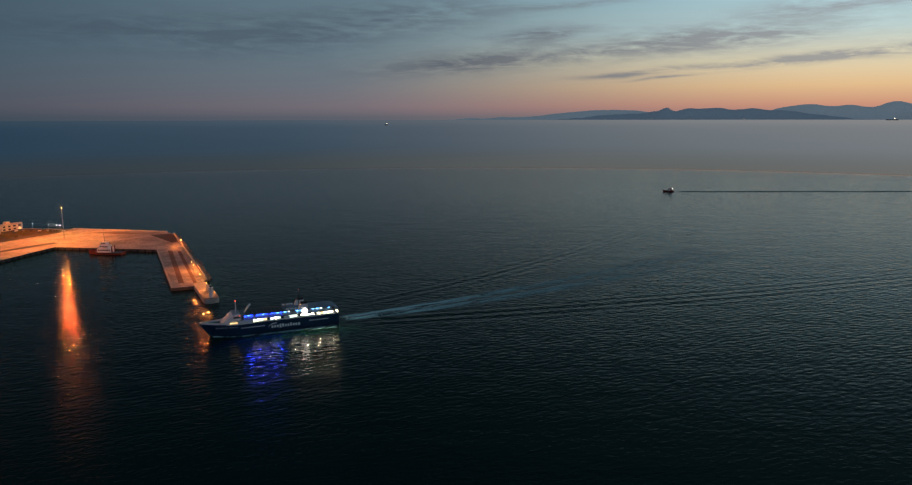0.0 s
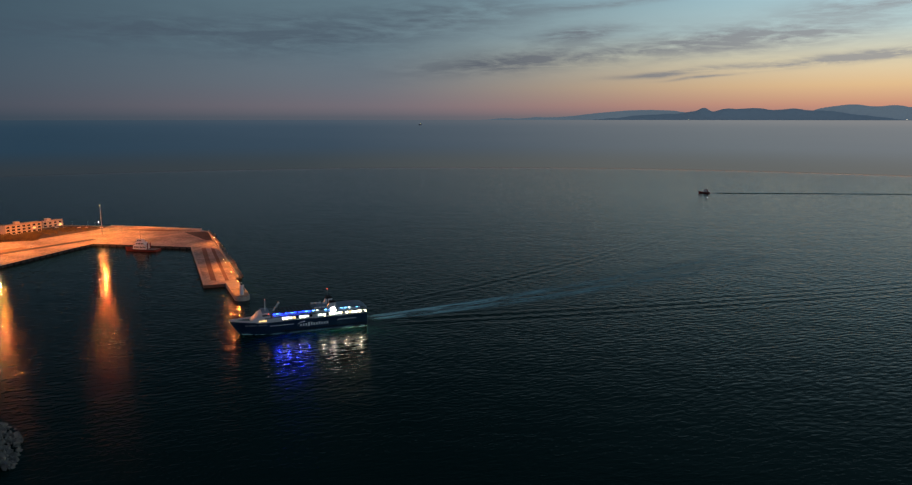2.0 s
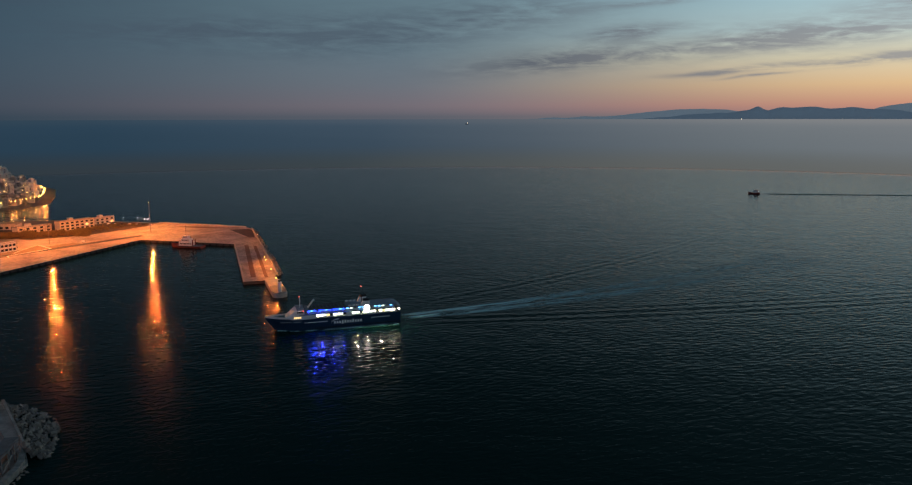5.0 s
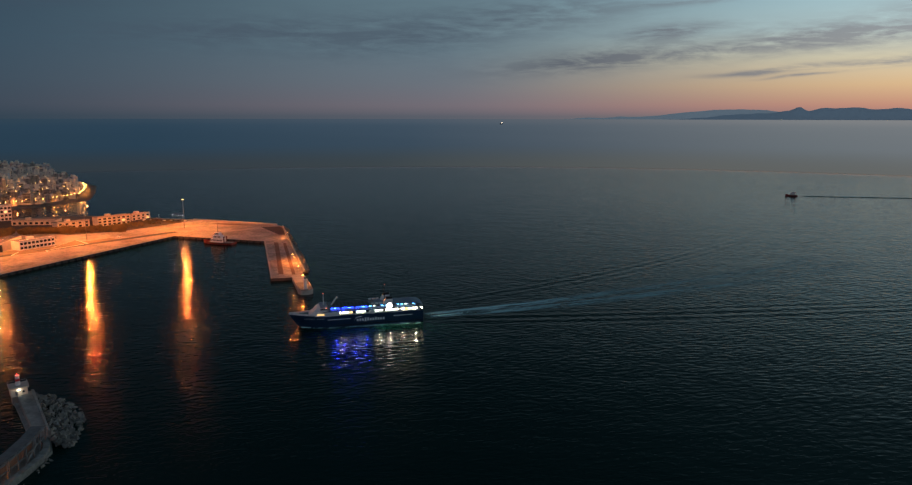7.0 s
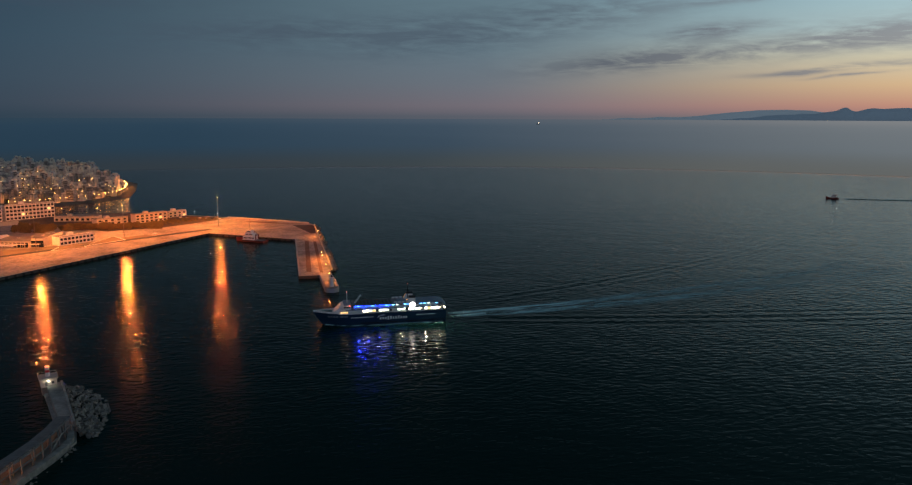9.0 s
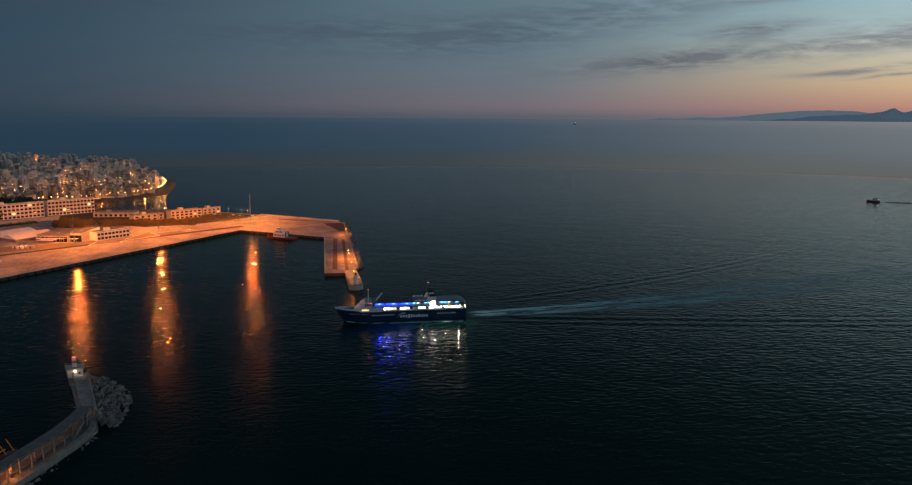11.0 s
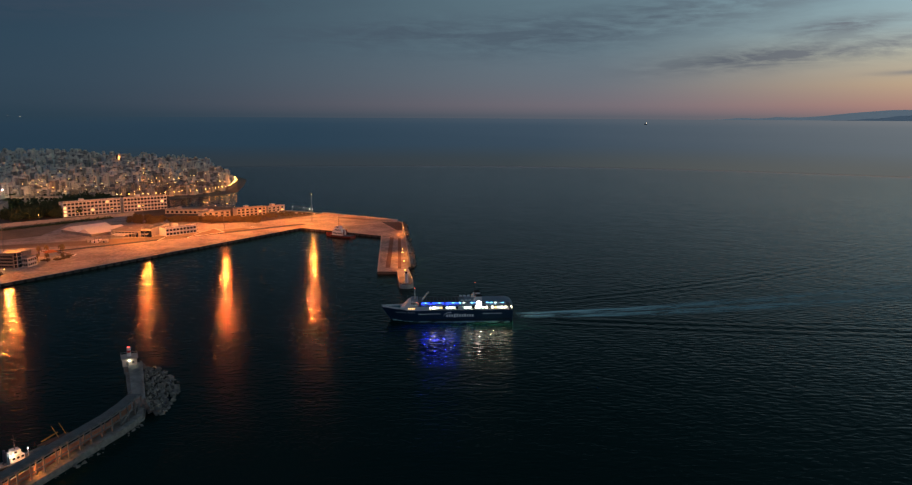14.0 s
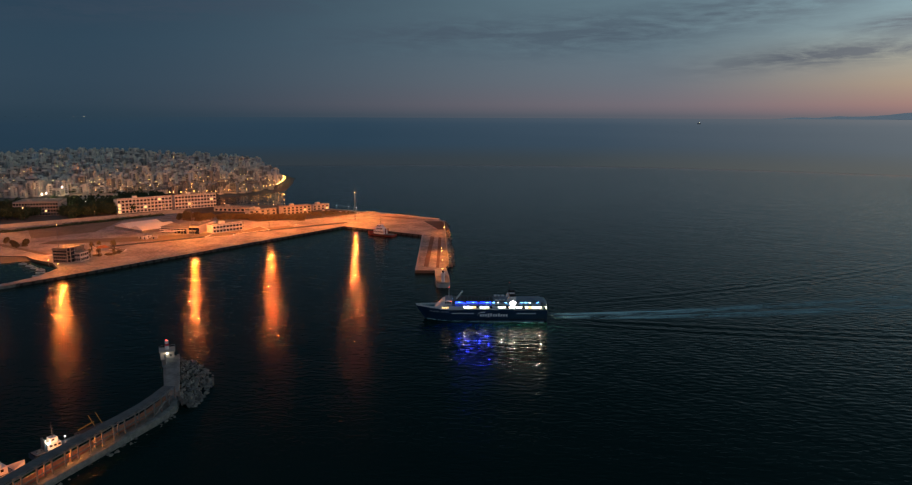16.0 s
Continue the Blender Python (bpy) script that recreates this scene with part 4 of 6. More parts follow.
    for i in range(6):
        lr = part("liferaft", cyl(0.6, -0.9, 0.9, 10), WHITE, root, "white liferaft canister")
        lr.matrix_basis = pose(-8 - 2.4 * (i % 3), 6.2 * (1 if i < 3 else -1), 13.7, 0, 90, 0)
    return root


BOW, STERN = (-156.0, 426.0), (-81.5, 462.5)
fm = along(STERN, BOW) @ pose(42.2, 0, 0) @ Matrix.Diagonal((1.02, 1, 1, 1))
ferry(fm)

WARM_DECK, BLUE_DECK = (1, 0.88, 0.58), (0.012, 0.03, 1.0)


def streak_spot(x, y, z, watts, colour):
    """An added spot aimed outboard: strengthens a deck light's streak, leaves the wall unlit."""
    d = bpy.data.lights.new("streak_spot", "SPOT")
    d.energy, d.color, d.shadow_soft_size, d.spot_size, d.spot_blend = watts, colour, 0.2, radians(150), 0.25
    ob = new("streak_spot", d)
    ob.matrix_basis = along(STERN, BOW) @ pose(42.2 + x * 1.02, y, z, 86, 0, 0)
    return tagged(ob, kind="structure")


for x, z, w, col in ((12, 9.7, 500, WARM_DECK), (3, 9.7, 500, WARM_DECK), (-12, 9.7, 2600, WARM_DECK), (-19, 9.7, 1500, WARM_DECK), (-27, 9.7, 2600, WARM_DECK), (-35.5, 9.7, 3200, (1, 0.9, 0.65)),
                     (15, 12.4, 4600, BLUE_DECK), (9.5, 12.4, 4200, BLUE_DECK), (3, 12.4, 4600, BLUE_DECK), (-3, 12.4, 3000, BLUE_DECK)):
    streak_spot(x, 7.42, z, 1.6 * w, col)
for x, y, z, w, col in ((10, 6.9, 9.2, 60, WARM_DECK), (-2, 6.9, 9.2, 60, WARM_DECK), (-14, 6.9, 9.2, 90, WARM_DECK), (-25, 6.9, 9.2, 90, WARM_DECK), (-34, 6.9, 9.2, 120, WARM_DECK), (12, 6.9, 12, 260, BLUE_DECK), (2, 6.9, 12, 260, BLUE_DECK), (-30, 6.9, 12, 60, (0.5, 0.8, 1)), (22, 7.6, 14.2, 60, (1, 0.9, 0.8))):
    point_lamp("deck_light", fm @ Vector((x, y, z)), w, col, 0.2)

# white water along the hull on the sea beside the ferry
bw = thing("bow_foam", fm, "white water along the ferry's waterline", "wake", kind="stuff")
for sy in (-1, 1):
    verts, val, fc = [], [], []
    for i in range(60):
        x = 36 - 74 * i / 59
        wl = max(0.1, hull_half(min(x + 5, 43)) * 0.88)
        for j in range(5):
            verts.append((x, sy * (wl - 0.3 + (0.45 + 1.2 * (i / 59) ** 0.7) * j), 0.10 + 0.25 * math.exp(-i / 12) * (1 - j / 5)))
            val.append((1.5 * math.exp(-i / 16) + 1.0) * (1 - (j / 4) ** 2))
    for i in range(59):
        for j in range(4):
            a = i * 5 + j
            fc.append((a, a + 5, a + 6, a + 1))
    me = bpy.data.meshes.new("foam_band")
    me.from_pydata(verts, [], fc)
    me.attributes.new("foam", "FLOAT", "POINT").data.foreach_set("value", val)
    me.materials.append(FOAM)
    ob = new("foam_band", me)
    ob.parent = bw


# ---- breakwater with gallery and light ----
BZ = 4.6
MOLE = [(-236, 292), (-231, 283), (-196, 252), (-191, 242), (-186, 220), (-182, 196), (-178, 172), (-172, 140), (-160, 141), (-165, 172), (-168.5, 194), (-171.5, 217), (-175, 234), (-179, 244), (-186, 252), (-226.5, 289)]
deck = prism([(x - 2.0 if y < 240 else x, y) for x, y in MOLE], -4, 1.0)
single("pavement_breakwater", deck, BREAKCONC, "pale concrete breakwater deck", "breakwater", kind="structure")
walk_top = thing("breakwater_walkway", pose(0, 0, 0), "raised pale concrete walkway to the harbour light", "walkway")
part("top", prism([(-234, 290), (-230.5, 284.5), (-195, 253), (-187, 252.5), (-227.5, 290)], 2.0, BZ), BREAKCONC, walk_top)
part("parapet", prism([(-226.8, 290.6), (-227.8, 289.8), (-187.5, 252.3), (-186.2, 252.2)], 2.0, BZ + 0.9), BREAKCONC, walk_top, "low seaward parapet")

# curved outer wall, block by block
outer = [(x - 3.0, y) for x, y in ((-186.5, 252), (-181.5, 248), (-178, 243.5), (-175.2, 237), (-173.4, 229), (-171.8, 218), (-170.2, 207), (-168.6, 195), (-167, 184), (-165.2, 172), (-163, 158), (-160.5, 142))]
wall = thing("breakwater_wall", pose(0, 0, 0), "thick pale concrete outer wall of the breakwater", "wall")
for (x0, y0), (x1, y1) in zip(outer, outer[1:]):
    L = math.hypot(x1 - x0, y1 - y0)
    m = along((x0, y0), (x1, y1), 0)
    n = max(1, int(L / 5.5))
    for i in range(n):
        b = part("block", box(L * i / n, L * (i + 1) / n - 0.03, -1.5, 1.1, -3.5, 2.6, 0.08), BREAKCONC, wall)
        b.matrix_basis = m

gal = thing("breakwater_gallery", pose(0, 0, 0), "open concrete gallery with posts and a flat grey roof", "gallery")
inner_line = [(-189.5, 248.5), (-185, 237), (-181.8, 226), (-179.8, 214), (-178, 202), (-176, 190), (-174, 178), (-171.5, 165), (-168.5, 150)]
for (x0, y0), (x1, y1) in zip(inner_line, inner_line[1:]):
    L = math.hypot(x1 - x0, y1 - y0)
    m = along((x0 - 0.4, y0), (x1 - 0.4, y1), 1.0)
    for o in (0.0, L / 2):
        for yy in (3.6, 0.2)[: 2 if o == 0.0 else 1]:
            p = part("post", box(o - 0.25, o + 0.25, yy - 0.25, yy + 0.25, 0, 7.6, 0.03), DARKCONC, gal)
            p.matrix_basis = m
        c = part("cross_beam", box(o - 0.2, o + 0.2, -0.3, 3.8, 7.0, 7.4), DARKCONC, gal)
        c.matrix_basis = m
    r = part("roof_slab", box(0.05, L - 0.05, -1.6, 3.2, 7.403, 7.7, 0.04), GALLERY_ROOF, gal, "weathered grey roof slab")
    r.matrix_basis = m
    r = part("edge_beam", box(0, L, 3.36, 3.84, 7.0, 7.397), DARKCONC, gal)
    r.matrix_basis = m
    r = part("mid_rail", box(0, L, 3.42, 3.78, 3.7, 4.05), DARKCONC, gal)
    r.matrix_basis = m
    r = part("back_wall", box(0.3, L - 0.3, -1.0, -0.8, 0, 3.0), material("terracotta_render", (0.42, 0.20, 0.13), 0.85, vary=0.2) if "terracotta_render" not in bpy.data.materials else bpy.data.materials["terracotta_render"], gal, "terracotta coloured low wall")
    r.matrix_basis = m
st = part("stair_flight", tube((-180.0, 231, 1.1), (-182.5, 240.5, 5.6), 0.3, 6), BREAKCONC, gal, "steep stair flight")

# gallery's own lamps
for x, y in ((-175.5, 163), (-177.5, 176), (-172.5, 150), (-178.5, 188), (-180.5, 200)):
    lm = thing("bulkhead_lamp", pose(x + 1.5, y, 7.7), "small lit sodium lamp under the gallery beam", "lamp", "gallery lamps")
    part("housing", box(-0.3, 0.3, -0.2, 0.2, 0.0, 0.3), STEEL, lm)
    part("lens", box(-0.25, 0.25, -0.16, 0.16, -0.12, -0.003), LIT_WARM, lm)
    point_lamp("lamp_light", (x + 0.9, y, 6.6), 2600, SODIUM, 0.2)

# light house
LH = (-231.8, 287.0)
lh = thing("harbour_light", pose(LH[0], LH[1], BZ, 0, 0, 48), "white harbour light tower with red band on a concrete house", "lighthouse")
part("house", box(-3.4, 3.4, -3.2, 3.2, -0.6, 3.3, 0.1), OFFWHITE, lh, "pale concrete light house")
part("balcony_slab", box(-4.0, 4.0, -3.9, 3.9, 3.3, 3.9), CONCRETE, lh)
part("plinth", box(-3.0, 3.0, -2.8, 2.8, -4.6, -0.603), BREAKCONC, lh)
for sx in (-3.9, 3.9):
    part("rail", box(sx - 0.05, sx + 0.05, -3.8, 3.8, 4.8, 4.9), STEEL, lh)
    part("rail", box(-3.8, 3.8, sx - 0.05, sx + 0.05, 4.8, 4.9), STEEL, lh)
    for k in range(5):
        part("rail_post", cyl(0.05, 3.9, 4.8, 6, at=(sx, -3.6 + 1.8 * k)), STEEL, lh)
part("door", box(-1.6, -0.6, -3.47, -3.38, 0.0, 2.1), GREYDECK, lh)
part("window", box(1.2, 2.1, -3.47, -3.38, 1.0, 2.0), GLASS, lh)
tw = part("tower", cyl(1.0, 3.9, 8.3, 16, 0.85), WHITE, lh, "white round tower")
part("red_band", cyl(0.99, 5.9, 7.0, 16, 0.96), REDPAINT, tw, "red painted band")
part("tower_top", cyl(1.05, 8.3, 8.5, 16), WHITE, tw)
part("lantern", ball(0.34, (0, 0, 8.85), 2), glow("red_beacon", (1.0, 0.05, 0.04), 7.0), tw, "glowing red beacon")
part("wall_lamp", ball(0.26, (-0.1, -3.6, 2.6), 2), glow("white_wall_lamp", (1.0, 0.9, 0.7), 25.0), lh, "bright white wall lamp")
q = pose(LH[0], LH[1], BZ, 0, 0, 48) @ Vector((-0.1, -4.6, 2.7))
point_lamp("lamp_light", q, 70, (1.0, 0.85, 0.6), 0.3)


def bw_rocks(rnd):
    t = rnd.random() ** 0.85
    w = rnd.random()
    ax, ay, bx, by = -227, 291, -180, 247
    reach = 3 + 12.5 * math.sin(math.pi * min(1, 0.12 + 0.8 * t)) ** 1.0
    d = w * reach
    return ax + (bx - ax) * t + 0.70 * d, ay + (by - ay) * t + 0.72 * d, 3.6 * (1 - w) ** 1.1 - 0.5


rock_bank("breakwater_rock_armour", 470, bw_rocks, (0.45, 1.7), "heaped pale armour stones beside the breakwater walkway", 8)


def toe_rocks(rnd):
    (x0, y0), (x1, y1) = rnd.choice(list(zip(outer[2:], outer[3:])))
    t = rnd.random()
    return x0 + (x1 - x0) * t + rnd.uniform(1.4, 4.0), y0 + (y1 - y0) * t, rnd.uniform(-0.9, 0.1)


rock_bank("breakwater_toe_stones", 46, toe_rocks, (0.6, 1.3), "scattered stones at the foot of the breakwater wall", 9)


# ---- tug at the quay, small boats ----
def small_ship(name, m, L, B, hullmat, label, cat, house, mast_h, group=""):
    root = thing(name, m, label, cat, group)
    secs = []
    for t in np.linspace(0, 1, 16):
        x = -L / 2 + L * float(t)
        hb = B / 2 * (1 - max(0.0, (t - 0.6) / 0.4) ** 2) * (0.88 + 0.12 * min(1, t / 0.15))
        hb = max(hb, 0.06)
        top = 2.0 + 1.8 * max(0, (t - 0.45) / 0.55) ** 2
        secs.append([(x, -hb, top), (x, -hb * 0.9, 0.4), (x, -hb * 0.6, -1.2), (x, hb * 0.6, -1.2), (x, hb * 0.9, 0.4), (x, hb, top)])
    part("hull", loft(secs), hullmat, root)
    part("deck", box(-L * 0.46, L * 0.3, -B * 0.4, B * 0.4, 1.7, 2.06), GREYDECK, root)
    z = 2.06
    for x0, x1, hw, h in house:
        part("deckhouse", box(x0, x1, -hw, hw, z, z + h, 0.12), WHITE, root, "white deckhouse")
        for i in range(int((x1 - x0) / 1.6)):
            for s in (-1, 1):
                part("window", box(x0 + 0.5 + 1.6 * i, x0 + 1.5 + 1.6 * i, s * hw - 0.05, s * hw + 0.05, z + h * 0.45, z + h * 0.8), GLASS, root)
        z += h
    x0, x1 = house[-1][:2]
    mt = part("mast", cyl(0.22, z, z + mast_h, 8, 0.08, at=((x0 + x1) / 2, 0)), BLACK, root)
    part("yard", box((x0 + x1) / 2 - 0.1, (x0 + x1) / 2 + 0.1, -1.6, 1.6, z + mast_h * 0.6, z + mast_h * 0.6 + 0.15), BLACK, mt)
    for s in (-1, 1):
        part("funnel", cyl(0.55, 2.06, 2.06 + house[0][3] + 2.4, 10, 0.5, at=(house[0][0] - 0.8, s * B * 0.22)), hullmat, root)
    part("rubbing_band", box(-L * 0.46, L * 0.2, -B / 2 - 0.08, B / 2 + 0.08, 1.3, 1.65), RUBBER, root)
    for i in range(4):
        part("bollard", cyl(0.18, 2.06, 2.7, 8, at=(-L * 0.4 + i * 1.6, 0)), BLACK, root)
    return root


small_ship("tugboat", along((-372, 703), (-338, 700)) @ pose(17, -4.2, 0, 0, 0, 180), 36, 11.5, REDHULL, "red-hulled tugboat with white deckhouse moored at the quay", "tugboat",
           ((-7, 7, 4.2, 3.6), (-4.5, 5, 3.5, 3.3), (-2, 3.5, 2.7, 3.0)), 12.5)
boat = small_ship("fishing_boat", pose(352, 1312, 0, 0, 0, 180), 19, 6, REDHULL, "small dark fishing boat under way with a lit masthead", "fishing boat", ((-5, 1, 2.0, 2.6), (-4, 0, 1.6, 2.0)), 6)
part("masthead_lamp", ball(0.16, (-2, 0, 12.8), 1), LIT_COOL, boat, "lit masthead lamp")
part("deck_lamp", ball(0.2, (-7, 0, 4.0), 1), LAMP_WHITE, boat, "lit deck lamp")
tr1 = small_ship("trawler", pose(-191.5, 195, 0, 0, 0, 80), 19, 5.6, NAVY, "dark-hulled workboat with floodlit deck moored inside the breakwater", "workboat", ((-4, 1, 1.9, 2.4), (-3, 0, 1.5, 2.0)), 6, "moored boats")
tr2 = small_ship("trawler", pose(-190, 168, 0, 0, 0, 82), 24, 7, WHITE, "white launch moored inside the breakwater", "workboat", ((-6, 5, 2.6, 2.8), (-4, 3, 2.2, 2.4)), 5, "moored boats")


def launch(x, y, rz):
    root = thing("small_launch", pose(x, y, 0, 0, 0, rz), "small white launch moored in the basin", "launch", "moored launches")
    secs = []
    for t in np.linspace(0, 1, 9):
        hb = max(0.05, 1.25 * (1 - max(0.0, (t - 0.5) / 0.5) ** 2))
        px = -3.6 + 7.2 * float(t)
        secs.append([(px, -hb, 0.9 + 0.4 * t), (px, -hb * 0.7, -0.3), (px, hb * 0.7, -0.3), (px, hb, 0.9 + 0.4 * t)])
    part("hull", loft(secs), WHITE, root)
    part("cabin", box(-0.6, 1.6, -0.8, 0.8, 0.9, 2.1, 0.15), OFFWHITE, root)
    part("windscreen", box(1.6, 1.66, -0.7, 0.7, 1.4, 2.0), GLASS, root)


for x, y, r in ((-503, 402, 40), (-494, 393, 62), (-513, 409, 28), (-524, 411, 15), (-536, 415, 20), (-550, 418, 22)):
    launch(x, y, r)
for x, y in ((-512, 416), (-492, 410.5)):
    street_lamp(x, y, QZ, 5, 2500, r=0.3, label="lit sodium lamp on the basin edge")
for (x, y, z), w in (((-190.0, 197.5, 5.4), 700), ((-190.2, 190.5, 5.0), 700)):
    fl = thing("deck_floodlight", pose(x, y, z), "bright lit deck floodlight on the workboat", "floodlight", "deck floodlights")
    part("bracket", tube((0, 0, -3.5), (0, 0, -0.3), 0.08, 6), STEEL, fl)
    part("lens", ball(0.17, (0, 0, 0), 2), LAMP_WHITE, fl)
    point_lamp("lamp_light", (x + 0.9, y - 0.3, z + 0.5), w, (1.0, 0.8, 0.5), 0.3)
cr = thing("deck_crane", pose(-195.5, 215, 2.0), "pair of yellow lattice crane arms on a work pontoon", "crane")
part("pontoon", box(-1.5, 1.5, -8.5, 5, -3.0, -0.6), BLACK, cr)
for k in (0, 3.5):
    part("arm", tube((0, k, -0.6), (-1.6, k - 1.6, 4.6), 0.17, 6), YELLOW, cr, "yellow crane arm")
part("boom", tube((0.5, -8, 1.0), (1, -1, 2.2), 0.25, 6), YELLOW, cr)

# ships and shore lights on the horizon


FAR_LAMP = glow("far_lamp", (1.0, 0.78, 0.55), 4.0)


def on_sea(bearing, d):
    x, y = 31 + d * math.sin(radians(bearing)), 12 + d * math.cos(radians(bearing))
    return x, y, float(sea_bowl(np.array(x), np.array(y)))


for bearing, d, L, mat in ((-7.36, 4020, 16, FAR_LAMP), (28.8, 4560, 60, FAR_LAMP)):
    x, y, z = on_sea(bearing, d)
    sh = thing("far_ship", pose(x, y, z, 0, 0, -bearing), "small lit ship far out near the horizon", "ship", "far ships")
    part("hull", box(-L / 2, L / 2, -4, 4, -1, 4), BLACK, sh)
    part("deckhouse", box(L * 0.15, L * 0.4, -3.5, 3.5, 4, 9), WHITE, sh)
    part("lamp", ball(1.5, (L * 0.2, -4.5, 9), 1), mat, sh, "bright ship lamp")
for i, bearing in enumerate((-52.5, -53.2, -54.6, -55.3, -56.0, -57.2, 13.0, 19.5, 27.0, 30.2, 31.0, 31.6)):
    x, y, z = on_sea(bearing, 4585)
    sl = thing("shore_light", pose(x, y, z), "tiny lit shore lamp across the water", "shore light", "shore lights")
    part("post", cyl(0.6, -2, 3, 6), BLACK, sl)
    part("lamp", ball(1.1 - 0.2 * (i % 3), (0, 0, 4), 1), FAR_LAMP, sl)


# ---- trees ----
def crown_mesh(k, mat, rx, rz, n):
    """A crown of many small leaf clumps with gaps and an uneven outline."""
    rnd = random.Random(100 + k)
    lobes = [(rnd.uniform(-0.6, 0.6) * rx, rnd.uniform(-0.6, 0.6) * rx, rnd.uniform(-0.5, 0.6) * rz, rnd.uniform(0.35, 0.62) * rx) for _ in range(7)]
    verts, fc = [], []
    for i in range(n):
        lx, ly, lz, lr = rnd.choice(lobes)
        d = Vector((rnd.gauss(0, 1), rnd.gauss(0, 1), rnd.gauss(0, 1))).normalized() * lr * rnd.uniform(0.55, 1.05)
        c = Vector((lx, ly, lz)) + Vector((d.x, d.y, d.z * rz / rx))
        s = rnd.uniform(0.25, 0.55)
        q = Euler((rnd.uniform(0, 6), rnd.uniform(0, 6), rnd.uniform(0, 6))).to_matrix()
        b = len(verts)
        for p in ((-s, -s * 0.6, 0), (s, -s * 0.6, 0.1), (s * 0.7, s * 0.7, 0), (-s * 0.7, s * 0.7, -0.1)):
            verts.append(tuple(c + q @ Vector(p)))
        fc.append((b, b + 1, b + 2, b + 3))
    me = bpy.data.meshes.new("crown")
    me.from_pydata(verts, [], fc)
    me.materials.append(mat)
    return me


def trunk_mesh(h, k):
    rnd = random.Random(k)
    bm = tube((0, 0, -0.3), (0.2, 0.1, h), 0.28, 7)
    for i in range(4):
        a = rnd.uniform(0, 6.28)
        tube((0.15, 0.1, h * 0.75), (1.6 * math.cos(a), 1.6 * math.sin(a), h + 1.6), 0.12, 5, bm)
    return mesh_of("trunk", bm, BARK)


PINE_CROWNS = [crown_mesh(k, LEAF, 4.2, 3.2, 420) for k in range(3)]
STREET_CROWNS = [crown_mesh(10 + k, DRYLEAF, 3.4, 2.6, 420) for k in range(3)]
TRUNKS = [trunk_mesh(h, h) for h in (3, 5)]


def tree(x, y, z, tall, rnd, label, group):
    root = thing("tree", pose(x, y, z, 0, 0, rnd.uniform(0, 360)), label, "tree", group)
    shared("trunk", TRUNKS[1 if tall else 0], root, pose(0, 0, 0))
    s = rnd.uniform(1.4, 2.3) if tall else rnd.uniform(0.9, 1.5)
    shared("crown", rnd.choice(PINE_CROWNS if tall else STREET_CROWNS), root, Matrix.LocRotScale((0, 0, 7.4 if tall else 3.2), None, (s, s, s * rnd.uniform(0.85, 1.2))))
    return root


rnd = random.Random(21)
# dark pines in clumps round the school buildings: centre, spread, count
for cx, cy, sp_, cnt in ((-772, 630, 11, 22), (-762, 668, 13, 30), (-826, 578, 16, 26), (-835, 772, 24, 26), (-870, 690, 16, 16), (-800, 700, 16, 26), (-900, 640, 22, 20), (-815, 800, 18, 14)):
    for i in range(cnt):
        x, y = cx + rnd.gauss(0, sp_), cy + rnd.gauss(0, sp_)
        tree(x, y, float(land_height(x, y)), True, rnd, "dark bushy pine tree beside the pale buildings", "pines")
for i in range(60):
    t = rnd.random()
    tree(-588 + 90 * t + rnd.uniform(-9, 9), 700 + 36 * t + rnd.uniform(-9, 9), QZ, False, rnd, "small street tree lit orange by the quay lamps", "quay trees")
for i in range(44):
    x, y = rnd.uniform(-650, -585), rnd.uniform(664, 700)
    tree(x, y, QZ, False, rnd, "small street tree lit orange by the quay lamps", "quay trees")


def joined_bush(name, spots, mat, label):
    """Hedge or scrub: many small leaf clumps in one mesh."""
    verts, fc = [], []
    for x, y, z, r in spots:
        for _ in range(90):
            d = Vector((rnd.gauss(0, 1), rnd.gauss(0, 1), abs(rnd.gauss(0, 0.8)))).normalized() * r * rnd.uniform(0.5, 1.05)
            s = rnd.uniform(0.2, 0.45)
            m = Euler((rnd.uniform(0, 6), rnd.uniform(0, 6), rnd.uniform(0, 6))).to_matrix()
            b = len(verts)
            for p in ((-s, -s * 0.6, 0), (s, -s * 0.6, 0.1), (s * 0.7, s * 0.7, 0), (-s * 0.7, s * 0.7, -0.1)):
                verts.append(tuple(Vector((x, y, z)) + d + m @ Vector(p)))
            fc.append((b, b + 1, b + 2, b + 3))
    me = bpy.data.meshes.new(name)
    me.from_pydata(verts, [], fc)
    me.materials.append(mat)
    return tagged(new(name, me), label, "shrubs", kind="stuff")


